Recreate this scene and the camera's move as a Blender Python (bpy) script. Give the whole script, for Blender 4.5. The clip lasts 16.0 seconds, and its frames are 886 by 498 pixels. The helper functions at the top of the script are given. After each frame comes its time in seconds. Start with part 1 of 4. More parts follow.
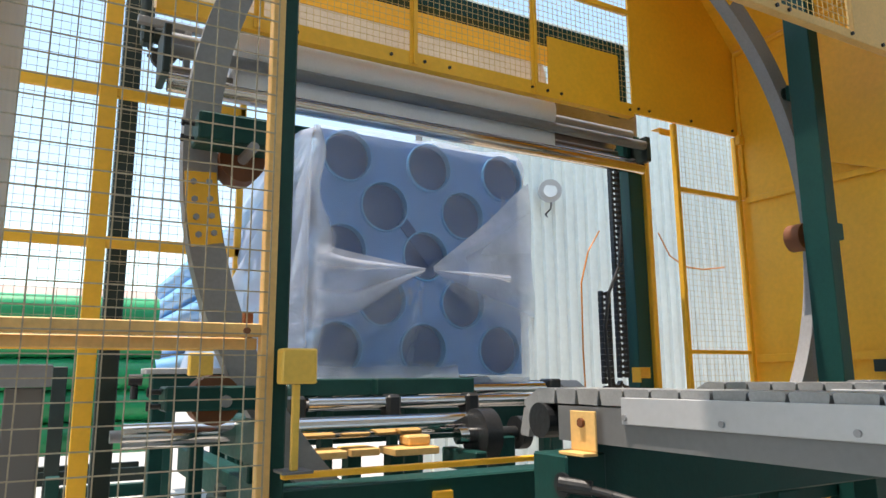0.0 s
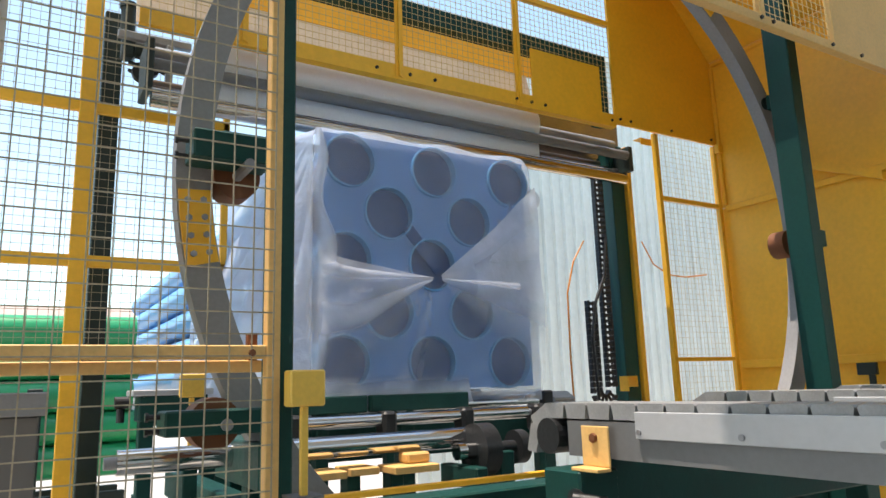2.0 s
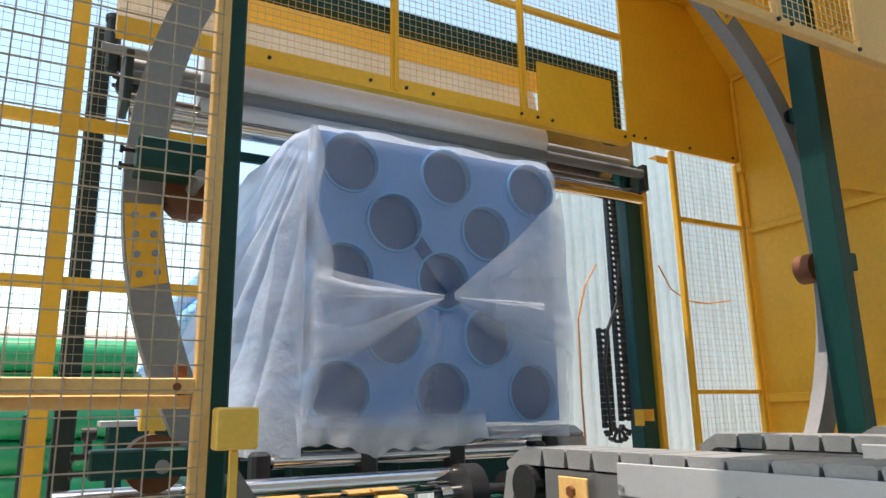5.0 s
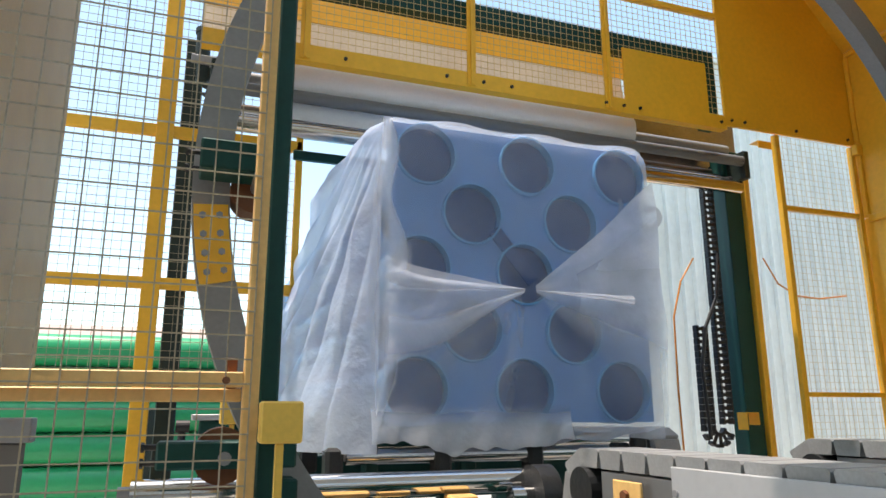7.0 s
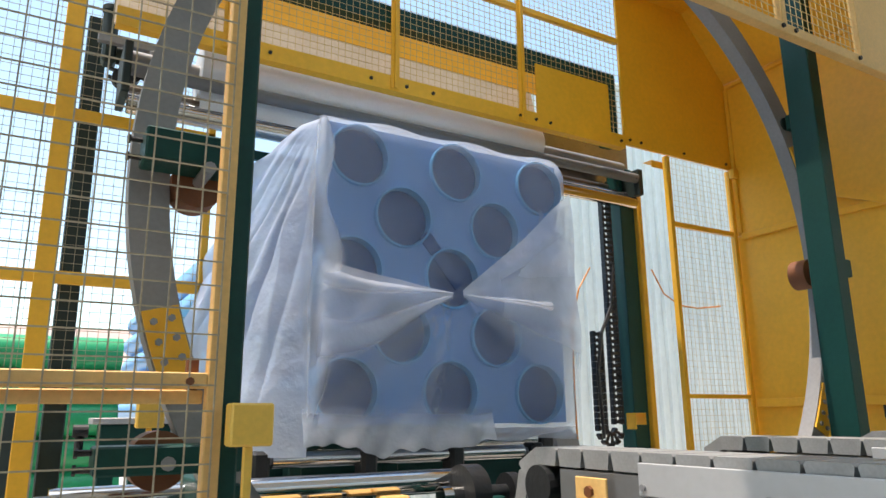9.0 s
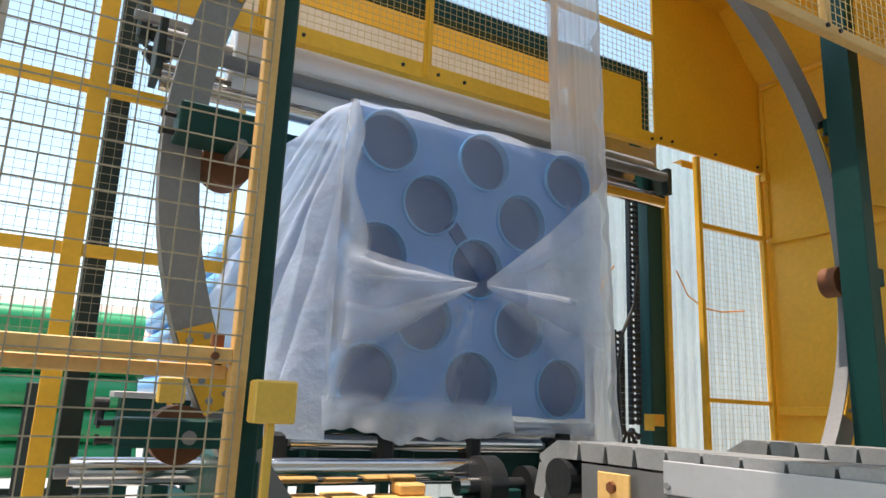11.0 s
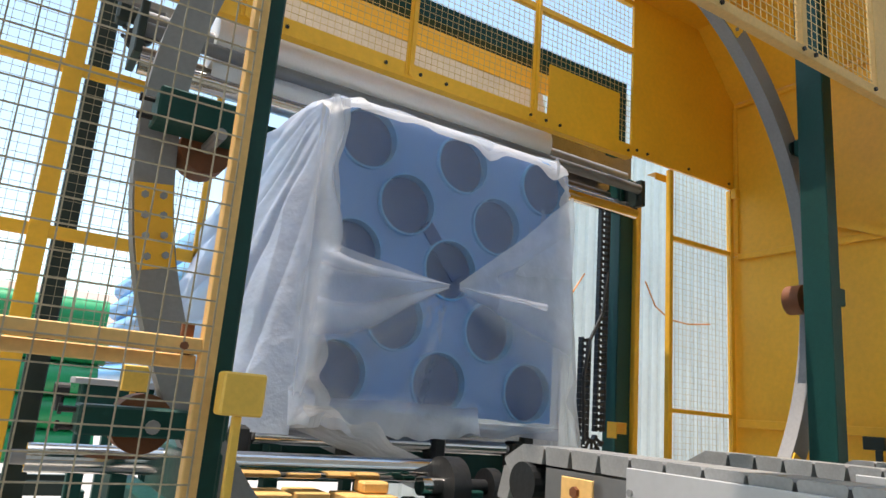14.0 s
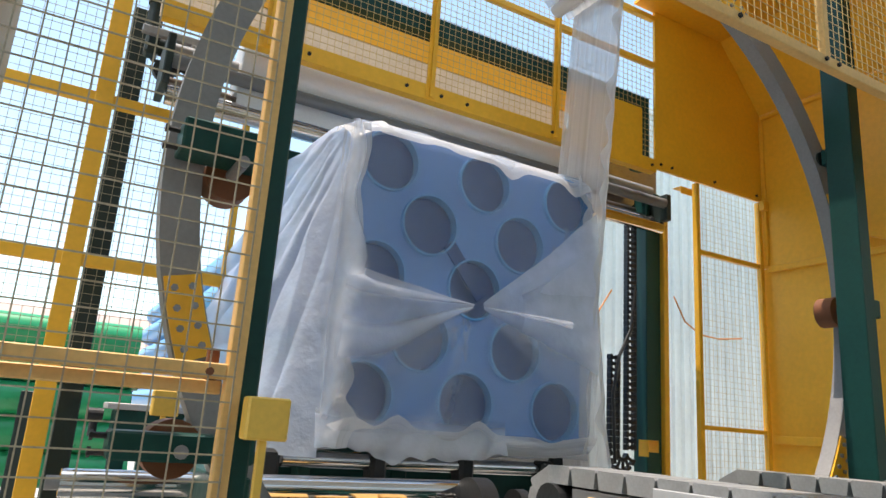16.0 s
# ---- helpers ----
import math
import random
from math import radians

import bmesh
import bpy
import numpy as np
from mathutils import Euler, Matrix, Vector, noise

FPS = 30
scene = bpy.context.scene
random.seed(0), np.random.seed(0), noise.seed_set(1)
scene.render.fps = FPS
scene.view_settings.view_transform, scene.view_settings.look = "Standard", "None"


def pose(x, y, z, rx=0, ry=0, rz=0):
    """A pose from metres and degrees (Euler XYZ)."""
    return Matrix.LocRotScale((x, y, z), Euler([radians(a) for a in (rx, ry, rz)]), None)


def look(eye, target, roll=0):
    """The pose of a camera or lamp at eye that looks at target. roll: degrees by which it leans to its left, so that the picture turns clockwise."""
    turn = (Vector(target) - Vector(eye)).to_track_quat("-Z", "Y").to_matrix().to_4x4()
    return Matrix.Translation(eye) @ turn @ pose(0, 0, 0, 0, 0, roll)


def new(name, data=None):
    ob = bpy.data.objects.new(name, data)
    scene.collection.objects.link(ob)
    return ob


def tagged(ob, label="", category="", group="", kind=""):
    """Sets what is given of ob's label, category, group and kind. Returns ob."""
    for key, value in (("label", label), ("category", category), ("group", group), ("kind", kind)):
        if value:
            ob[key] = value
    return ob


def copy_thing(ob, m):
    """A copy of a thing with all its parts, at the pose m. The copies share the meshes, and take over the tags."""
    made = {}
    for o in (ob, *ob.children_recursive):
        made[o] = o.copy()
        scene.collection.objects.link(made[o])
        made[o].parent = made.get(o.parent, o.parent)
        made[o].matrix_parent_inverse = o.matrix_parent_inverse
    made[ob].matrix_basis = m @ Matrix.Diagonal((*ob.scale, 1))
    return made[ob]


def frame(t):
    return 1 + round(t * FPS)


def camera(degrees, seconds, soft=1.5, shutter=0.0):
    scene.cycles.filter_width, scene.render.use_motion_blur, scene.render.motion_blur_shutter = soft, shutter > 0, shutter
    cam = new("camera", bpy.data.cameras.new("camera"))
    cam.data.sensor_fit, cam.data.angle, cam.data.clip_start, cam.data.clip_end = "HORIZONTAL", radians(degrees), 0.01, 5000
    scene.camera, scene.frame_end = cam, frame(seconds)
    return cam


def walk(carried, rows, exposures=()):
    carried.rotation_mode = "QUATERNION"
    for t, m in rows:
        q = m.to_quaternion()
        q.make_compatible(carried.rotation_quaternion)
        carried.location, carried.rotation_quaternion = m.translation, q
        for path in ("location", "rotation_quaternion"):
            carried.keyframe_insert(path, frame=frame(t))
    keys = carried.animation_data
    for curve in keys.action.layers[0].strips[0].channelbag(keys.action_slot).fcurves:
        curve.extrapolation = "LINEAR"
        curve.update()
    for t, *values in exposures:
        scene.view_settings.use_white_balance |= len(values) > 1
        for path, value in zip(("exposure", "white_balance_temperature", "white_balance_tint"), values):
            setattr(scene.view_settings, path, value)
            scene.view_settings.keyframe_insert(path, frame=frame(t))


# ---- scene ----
cam = camera(64.3, 16.0)
PATH = [
    (0, (0.004, -0.016, 1.505), (0.959, 1.704, 1.862), -0.4),
    (0.5, (0.003, 0.07, 1.516), (0.918, 1.811, 1.88), 1.0),
    (1, (0.042, 0.147, 1.528), (0.904, 1.907, 1.924), 0.8),
    (1.5, (-0.03, 0.104, 1.528), (0.95, 1.8, 1.931), -1.1),
    (2, (-0.075, 0.052, 1.53), (0.946, 1.728, 1.913), -1.8),
    (2.5, (-0.041, 0.034, 1.526), (0.968, 1.718, 1.905), -0.9),
    (3, (0.038, 0.009, 1.534), (1.023, 1.71, 1.907), 0.4),
    (3.5, (0.115, -0.012, 1.53), (1.135, 1.69, 1.783), 1.3),
    (4, (0.169, 0.033, 1.528), (1.159, 1.748, 1.808), 0.0),
    (4.5, (0.192, 0.13, 1.564), (1.161, 1.827, 1.99), -1.3),
    (5, (0.224, 0.182, 1.564), (1.167, 1.885, 2.018), -1.1),
    (5.2, (0.26, 0.168, 1.555), (1.109, 1.915, 2.034), -0.6),
    (7.3, (0.401, 0.171, 1.555), (1.058, 2.003, 2.015), -0.0),
    (7.5, (0.396, 0.182, 1.545), (1.054, 2.011, 2.014), 0.2),
    (8, (0.33, 0.215, 1.546), (1.141, 1.983, 2.01), -0.1),
    (8.5, (0.209, 0.233, 1.554), (1.153, 1.938, 2.001), -1.4),
    (9, (0.152, 0.25, 1.553), (1.14, 1.926, 2.015), -0.5),
    (9.5, (0.162, 0.265, 1.551), (1.136, 1.948, 2.019), 0.4),
    (10, (0.152, 0.267, 1.551), (1.141, 1.947, 1.994), 1.1),
    (10.2, (0.149, 0.272, 1.547), (1.122, 1.965, 1.982), 1.3),
    (12.3, (0.124, 0.288, 1.534), (1.084, 1.983, 1.988), 3.7),
    (12.5, (0.121, 0.285, 1.536), (1.114, 1.96, 1.993), 4.1),
    (13, (0.121, 0.281, 1.537), (1.131, 1.945, 1.994), 4.5),
    (13.5, (0.121, 0.287, 1.535), (1.127, 1.957, 1.983), 4.6),
    (14, (0.128, 0.286, 1.535), (1.139, 1.952, 1.985), 4.7),
    (14.5, (0.126, 0.28, 1.534), (1.12, 1.953, 1.996), 5.0),
    (15, (0.122, 0.265, 1.538), (1.114, 1.933, 2.024), 5.4),
    (15.5, (0.129, 0.252, 1.546), (1.086, 1.938, 2.039), 4.8),
    (16, (0.139, 0.265, 1.543), (1.073, 1.963, 2.037), 4.0),
]
walk(cam, [(t, look(eye, target, roll)) for t, eye, target, roll in PATH], [(0.0, 0.55, 7200, 17), (16.0, 0.55, 7200, 17)])


# ---- world, sun, exposure ----
world = bpy.data.worlds.new("sky")
scene.world = world
world.use_nodes = True
sky = world.node_tree.nodes.new("ShaderNodeTexSky")
sky.sky_type, sky.sun_disc = "NISHITA", False
sky.sun_elevation, sky.sun_rotation = radians(77), radians(-80.0)
sky.air_density, sky.dust_density, sky.ozone_density = 1.0, 1.0, 1.0
haze = world.node_tree.nodes.new("ShaderNodeVectorMath")
haze.operation = "MULTIPLY"
haze.inputs[1].default_value = (1.06, 1.17, 1.04)
world.node_tree.links.new(sky.outputs[0], haze.inputs[0])
world.node_tree.links.new(haze.outputs[0], world.node_tree.nodes["Background"].inputs[0])
world.node_tree.nodes["Background"].inputs[1].default_value = 0.245
sun = new("sun", bpy.data.lights.new("sun", "SUN"))
sun.data.energy, sun.data.angle, sun.data.color = 4.4, radians(0.5), (1.0, 0.95, 0.86)
sun.matrix_world = look((-2.3, 0.4, 10.0), (0, 0, 0))


# ---- materials ----
def material(name, color, rough=0.5, metal=0.0, vary=0.12, scale=3.0, bump=0.0, bump_scale=60.0, spec=0.5, rand=0.0):
    m = bpy.data.materials.new(name)
    m.use_nodes = True
    n, l = m.node_tree.nodes, m.node_tree.links
    b = n["Principled BSDF"]
    b.inputs["Roughness"].default_value, b.inputs["Metallic"].default_value = rough, metal
    b.inputs["Specular IOR Level"].default_value = spec
    tc = n.new("ShaderNodeTexCoord")
    n1, n2 = n.new("ShaderNodeTexNoise"), n.new("ShaderNodeTexNoise")
    n1.inputs["Scale"].default_value, n2.inputs["Scale"].default_value = scale, scale * 14
    n1.inputs["Detail"].default_value, n2.inputs["Detail"].default_value = 4, 6
    l.new(tc.outputs["Object"], n1.inputs["Vector"])
    l.new(tc.outputs["Object"], n2.inputs["Vector"])
    add = n.new("ShaderNodeMath")
    add.operation = "ADD"
    l.new(n1.outputs[0], add.inputs[0])
    l.new(n2.outputs[0], add.inputs[1])
    ramp = n.new("ShaderNodeMapRange")
    ramp.inputs["From Min"].default_value, ramp.inputs["From Max"].default_value = 0.6, 1.4
    ramp.inputs["To Min"].default_value, ramp.inputs["To Max"].default_value = 1 - vary, 1 + vary
    l.new(add.outputs[0], ramp.inputs["Value"])
    value = ramp.outputs[0]
    if rand:
        oi, mr, mul = n.new("ShaderNodeObjectInfo"), n.new("ShaderNodeMapRange"), n.new("ShaderNodeMath")
        mr.inputs["To Min"].default_value, mr.inputs["To Max"].default_value = 1 - rand, 1 + rand
        mul.operation = "MULTIPLY"
        l.new(oi.outputs["Random"], mr.inputs["Value"])
        l.new(mr.outputs[0], mul.inputs[0])
        l.new(value, mul.inputs[1])
        value = mul.outputs[0]
    mix = n.new("ShaderNodeVectorMath")
    mix.operation = "SCALE"
    mix.inputs[0].default_value = color
    l.new(value, mix.inputs["Scale"])
    l.new(mix.outputs[0], b.inputs["Base Color"])
    rr = n.new("ShaderNodeMapRange")
    rr.inputs["To Min"].default_value, rr.inputs["To Max"].default_value = max(0.02, rough * 0.75), min(1, rough * 1.3)
    l.new(n2.outputs[0], rr.inputs["Value"])
    l.new(rr.outputs[0], b.inputs["Roughness"])
    if bump:
        n3, bp = n.new("ShaderNodeTexNoise"), n.new("ShaderNodeBump")
        n3.inputs["Scale"].default_value, n3.inputs["Detail"].default_value = bump_scale, 5
        bp.inputs["Strength"].default_value, bp.inputs["Distance"].default_value = bump, 0.01
        l.new(tc.outputs["Object"], n3.inputs["Vector"])
        l.new(n3.outputs[0], bp.inputs["Height"])
        l.new(bp.outputs[0], b.inputs["Normal"])
    return m


def film_material(name, cover, color, streak, stretch, soft=False):
    """Thin stretch film: part of the light goes straight through, the rest is scattered."""
    m = bpy.data.materials.new(name)
    m.use_nodes = True
    n, l = m.node_tree.nodes, m.node_tree.links
    n.remove(n["Principled BSDF"])
    out = n["Material Output"]
    tc, mp = n.new("ShaderNodeTexCoord"), n.new("ShaderNodeMapping")
    mp.inputs["Scale"].default_value = stretch
    no = n.new("ShaderNodeTexNoise")
    no.inputs["Scale"].default_value, no.inputs["Detail"].default_value, no.inputs["Roughness"].default_value = 2.2, 6, 0.6
    l.new(tc.outputs["Object"], mp.inputs[0])
    l.new(mp.outputs[0], no.inputs["Vector"])
    mr = n.new("ShaderNodeMapRange")
    mr.inputs["From Min"].default_value, mr.inputs["From Max"].default_value = 0.3, 0.72
    mr.inputs["To Min"].default_value, mr.inputs["To Max"].default_value = cover - streak, cover + streak
    l.new(no.outputs[0], mr.inputs["Value"])
    tr, di, tl, gl = (n.new("ShaderNodeBsdf" + k) for k in ("Transparent", "Diffuse", "Translucent", "Glossy"))
    di.inputs[0].default_value = tl.inputs[0].default_value = (*color, 1)
    gl.inputs["Roughness"].default_value = 0.22
    m1, m2, m3 = (n.new("ShaderNodeMixShader") for _ in range(3))
    m1.inputs[0].default_value, m2.inputs[0].default_value = 0.45, 0.12
    l.new(di.outputs[0], m1.inputs[1])
    l.new(tl.outputs[0], m1.inputs[2])
    l.new(m1.outputs[0], m2.inputs[1])
    l.new(gl.outputs[0], m2.inputs[2])
    amount = mr.outputs[0]
    if soft:
        # the layers of a fold thin out towards its long edges
        sx, a1, a2, a3, a4 = n.new("ShaderNodeSeparateXYZ"), *(n.new("ShaderNodeMath") for _ in range(4))
        a1.operation, a2.operation, a3.operation, a4.operation = "MULTIPLY_ADD", "POWER", "SUBTRACT", "MULTIPLY"
        a1.inputs[1].default_value, a1.inputs[2].default_value, a2.inputs[1].default_value, a3.inputs[0].default_value = 2.0, -1.0, 2.0, 1.0
        l.new(tc.outputs["UV"], sx.inputs[0])
        l.new(sx.outputs[0], a1.inputs[0])
        l.new(a1.outputs[0], a2.inputs[0])
        l.new(a2.outputs[0], a3.inputs[1])
        l.new(a3.outputs[0], a4.inputs[0])
        l.new(amount, a4.inputs[1])
        amount = a4.outputs[0]
    l.new(amount, m3.inputs[0])
    l.new(tr.outputs[0], m3.inputs[1])
    l.new(m2.outputs[0], m3.inputs[2])
    l.new(m3.outputs[0], out.inputs["Surface"])
    bp, n4 = n.new("ShaderNodeBump"), n.new("ShaderNodeTexNoise")
    n4.inputs["Scale"].default_value, n4.inputs["Detail"].default_value = 9, 5
    bp.inputs["Strength"].default_value, bp.inputs["Distance"].default_value = 0.5, 0.03
    l.new(mp.outputs[0], n4.inputs["Vector"])
    l.new(n4.outputs[0], bp.inputs["Height"])
    for s in (di, tl, gl):
        l.new(bp.outputs[0], s.inputs["Normal"])
    return m


YELLOW = material("yellow_paint", (0.90, 0.465, 0.032), 0.42, 0, 0.10, 2.2, 0.08, 90)
CREAM = material("faded_yellow_paint", (0.74, 0.455, 0.165), 0.5, 0, 0.14, 4, 0.1, 80)
# darker copy of the guard paint, with the left panel's shade mixed in
SHADEDTAN = material("shaded_yellow_paint", (0.44, 0.30, 0.15), 0.55, 0, 0.14, 4, 0.1, 80)
WIRE = material("yellow_wire", (0.60, 0.46, 0.20), 0.45, 0, 0.15, 6)
PALEYELLOW = material("pale_yellow_paint", (0.78, 0.49, 0.085), 0.42, 0, 0.10, 5, 0.05, 60)
# fence wire in a duller yellow: its backlit shade is in the colour
BACKLITWIRE = material("backlit_yellow_wire", (0.40, 0.34, 0.24), 0.6, 0, 0.35, 5)
GREEN = material("dark_green_paint", (0.004, 0.050, 0.043), 0.45, 0, 0.18, 3, 0.08, 70, 0.28)
BLACKISH = material("dark_green_grime", (0.008, 0.020, 0.017), 0.5, 0, 0.3, 5, 0.15, 50)
STEEL = material("grey_steel", (0.28, 0.285, 0.30), 0.42, 0.35, 0.14, 4, 0.08, 60)
RINGSTEEL = material("ring_steel", (0.255, 0.255, 0.26), 0.5, 0.05, 0.14, 4, 0.08, 60)
SLAT = material("grey_slat", (0.27, 0.275, 0.28), 0.42, 0.1, 0.16, 9, 0.1, 70, rand=0.08)
ALU = material("pale_aluminium", (0.44, 0.45, 0.47), 0.4, 0.15, 0.06, 3, 0.04, 60)
GALV = material("grey_profile", (0.16, 0.165, 0.17), 0.5, 0.2, 0.12, 4)
CHROME = material("chrome", (0.62, 0.62, 0.62), 0.10, 1.0, 0.06, 8)
BLACK = material("black_plastic", (0.012, 0.012, 0.014), 0.45, 0, 0.25, 8)
CASTING = material("black_casting", (0.022, 0.024, 0.027), 0.42, 0.3, 0.25, 9, 0.15, 60)
RUBBER = material("brown_polyurethane", (0.17, 0.055, 0.018), 0.6, 0, 0.2, 10)
BLUE = material("blue_pvc", (0.10, 0.36, 0.68), 0.32, 0, 0.07, 2.0, rand=0.05)
BOARD = material("blue_end_board", (0.12, 0.29, 0.62), 0.5, 0, 0.10, 3.0, 0.05, 30)
# dark blue that holds the shade of pipe mouths and of a fold line
SHADEBLUE = material("shade_blue", (0.018, 0.062, 0.20), 0.45, 0, 0.10, 3.0)
GREENPIPE = material("green_pvc", (0.004, 0.30, 0.115), 0.3, 0, 0.10, 1.5, rand=0.06)
SHEET = material("pale_cladding", (0.74, 0.78, 0.75), 0.5, 0.0, 0.08, 0.8)
# bright white for the unseen wall and roof, chosen to bounce light
BOUNCEWHITE = material("bounce_white", (0.84, 0.84, 0.82), 0.7, 0.0, 0.04, 0.8)
CONCRETE = material("concrete_yard", (0.40, 0.38, 0.35), 0.9, 0, 0.16, 0.5, 0.2, 12)
ROOF = material("dusty_pink_roof", (0.42, 0.32, 0.28), 0.8, 0, 0.12, 0.3)
FARWALL = material("far_wall", (0.16, 0.155, 0.15), 0.8, 0, 0.2, 0.3)
ORANGE = material("orange_cable", (0.80, 0.28, 0.03), 0.45, 0, 0.05)
DUSTY = material("dusty_white_paint", (0.62, 0.52, 0.40), 0.6, 0, 0.14, 4, 0.1, 40)
# both metals carry the brown of their reflections in the base colour
ROLLER = material("brown_tinted_chrome", (0.56, 0.49, 0.41), 0.14, 1.0, 0.12, 8)
BRONZE = material("brown_tinted_steel", (0.22, 0.18, 0.15), 0.3, 1.0, 0.2, 7)
PAPER = material("white_film_roll", (0.80, 0.81, 0.82), 0.4, 0, 0.05, 6, 0.1, 30)
GLASSY = material("lamp_glass", (0.75, 0.77, 0.78), 0.15, 0, 0.05)
DRAPE = film_material("drape_film", 0.88, (0.64, 0.74, 0.92), 0.09, (1.0, 0.7, 1.0))
FILM = film_material("cover_film", 0.50, (0.76, 0.84, 0.97), 0.16, (1.0, 0.7, 1.0))
TAUT = film_material("taut_film", 0.26, (0.68, 0.79, 1.0), 0.11, (1.6, 1.0, 0.7))
THIN = film_material("thin_loose_film", 0.13, (0.82, 0.88, 0.98), 0.10, (1.0, 1.0, 1.0), soft=True)
PLEAT = film_material("loose_film", 0.60, (0.82, 0.88, 1.0), 0.18, (1.0, 1.0, 1.0), soft=True)
BAND = film_material("stretch_film", 0.68, (0.80, 0.82, 0.85), 0.16, (0.0, 12.0, 0.0))


# ---- mesh helpers ----
def part(name, bm, mat, parent=None, label="", smooth=False):
    me = bpy.data.meshes.new(name)
    bm.normal_update()
    bm.to_mesh(me)
    bm.free()
    me.materials.append(mat)
    if smooth:
        for p in me.polygons:
            p.use_smooth = True
        me.set_sharp_from_angle(angle=radians(35))
    ob = new(name, me)
    if parent is not None:
        ob.parent = parent
    if label:
        tagged(ob, label)
    return ob


def again(ob, name, parent, m):
    """Another part on the same mesh."""
    o = new(name, ob.data)
    o.parent = parent
    o.matrix_basis = m
    return o


def thing(name, label, category, m=None, group="", kind=""):
    ob = new(name)
    ob.empty_display_size = 0.1
    if m is not None:
        ob.matrix_basis = m
    return tagged(ob, label, category, group, kind)


def box(bm, x0, x1, y0, y1, z0, z1, bevel=0.0):
    r = bmesh.ops.create_cube(bm, size=1, matrix=Matrix.LocRotScale(((x0 + x1) / 2, (y0 + y1) / 2, (z0 + z1) / 2), None, (abs(x1 - x0), abs(y1 - y0), abs(z1 - z0))))
    if bevel:
        es = list({e for v in r["verts"] for e in v.link_edges})
        bmesh.ops.bevel(bm, geom=es, offset=bevel, segments=1, affect="EDGES")
    return bm


def rod(bm, a, b, r, seg=12, r2=None):
    a, b = Vector(a), Vector(b)
    d = b - a
    m = Matrix.Translation((a + b) / 2) @ d.to_track_quat("Z", "Y").to_matrix().to_4x4()
    bmesh.ops.create_cone(bm, cap_ends=True, segments=seg, radius1=r, radius2=r if r2 is None else r2, depth=d.length, matrix=m)
    return bm


def tube(bm, a, b, r, ri, seg=20):
    """A hollow pipe."""
    a, b = Vector(a), Vector(b)
    q = (b - a).to_track_quat("Z", "Y").to_matrix()
    rings = []
    for p, rad in ((a, ri), (a, r), (b, r), (b, ri)):
        rings.append([bm.verts.new(p + q @ Vector((rad * math.cos(2 * math.pi * i / seg), rad * math.sin(2 * math.pi * i / seg), 0))) for i in range(seg)])
    for k in range(4):
        A, B = rings[k], rings[(k + 1) % 4]
        for i in range(seg):
            bm.faces.new((A[i], A[(i + 1) % seg], B[(i + 1) % seg], B[i]))
    return bm


def path_rod(bm, pts, r, seg=8):
    for a, b in zip(pts, pts[1:]):
        rod(bm, a, b, r, seg)
    return bm


def wires(bm, axis, fixed, u0, u1, v0, v1, cell, w=0.0013):
    """A welded wire panel in the plane axis = fixed."""
    def bar(a, b):
        d = [w, w, w]
        lo = [min(p, q) - s for p, q, s in zip(a, b, d)]
        hi = [max(p, q) + s for p, q, s in zip(a, b, d)]
        vs = [bm.verts.new((x, y, z)) for x in (lo[0], hi[0]) for y in (lo[1], hi[1]) for z in (lo[2], hi[2])]
        for f in ((0, 1, 3, 2), (4, 6, 7, 5), (0, 4, 5, 1), (2, 3, 7, 6), (0, 2, 6, 4), (1, 5, 7, 3)):
            bm.faces.new([vs[i] for i in f])
    def P(u, v, off):
        return (u, fixed + off, v) if axis == "y" else (fixed + off, u, v)
    n = round((u1 - u0) / cell)
    for i in range(n + 1):
        u = u0 + (u1 - u0) * i / n
        bar(P(u, v0, 0), P(u, v1, 0))
    n = round((v1 - v0) / cell)
    for i in range(n + 1):
        v = v0 + (v1 - v0) * i / n
        bar(P(u0, v, -2 * w), P(u1, v, -2 * w))
    return bm


B = bmesh.new


# ---- ground and distance ----
g = B()
bmesh.ops.create_grid(g, x_segments=8, y_segments=8, size=400)
tagged(part("ground", g, CONCRETE), "sunlit pale concrete yard round the machine", "ground", kind="structure")

wall = thing("wall_cladding", "pale corrugated metal shed wall behind the machine", "wall", kind="structure")
b = B()
x = 4.3
prof = [(0.0, 0.0), (0.12, 0.0), (0.14, 0.05), (0.185, 0.05), (0.21, 0.0)]
vs = []
while x < 17:
    for dx, dy in prof[:-1]:
        vs.append((x + dx, 8.3 - dy))
    x += 0.21
for (z0, z1, o) in ((0.0, 2.16, 0.0), (2.12, 7.0, -0.006)):
    lo = [b.verts.new((p[0], p[1] + o, z0)) for p in vs]
    hi = [b.verts.new((p[0], p[1] + o, z1)) for p in vs]
    for i in range(len(vs) - 1):
        b.faces.new((lo[i], lo[i + 1], hi[i + 1], hi[i]))
part("cladding", b, SHEET, wall)
b = B()
box(b, 4.3, 17, 8.32, 8.5, 0, 6.935)
part("wall_core", b, FARWALL, wall)
b = B()
box(b, 4.28, 17.02, 8.22, 8.51, 6.94, 7.04, 0.006)
part("flashing", b, SHEET, wall)

shed = thing("far_shed", "long low shed with a dusty pink metal roof", "building")
b = B()
box(b, -60, 40, 52, 70, 0, 4.6)
part("wall", b, FARWALL, shed)
b = B()
vs = [b.verts.new(p) for p in ((-61, 51, 4.6), (41, 51, 4.6), (41, 61, 8.4), (-61, 61, 8.4), (-61, 71, 4.6), (41, 71, 4.6))]
b.faces.new((vs[0], vs[1], vs[2], vs[3]))
b.faces.new((vs[3], vs[2], vs[5], vs[4]))
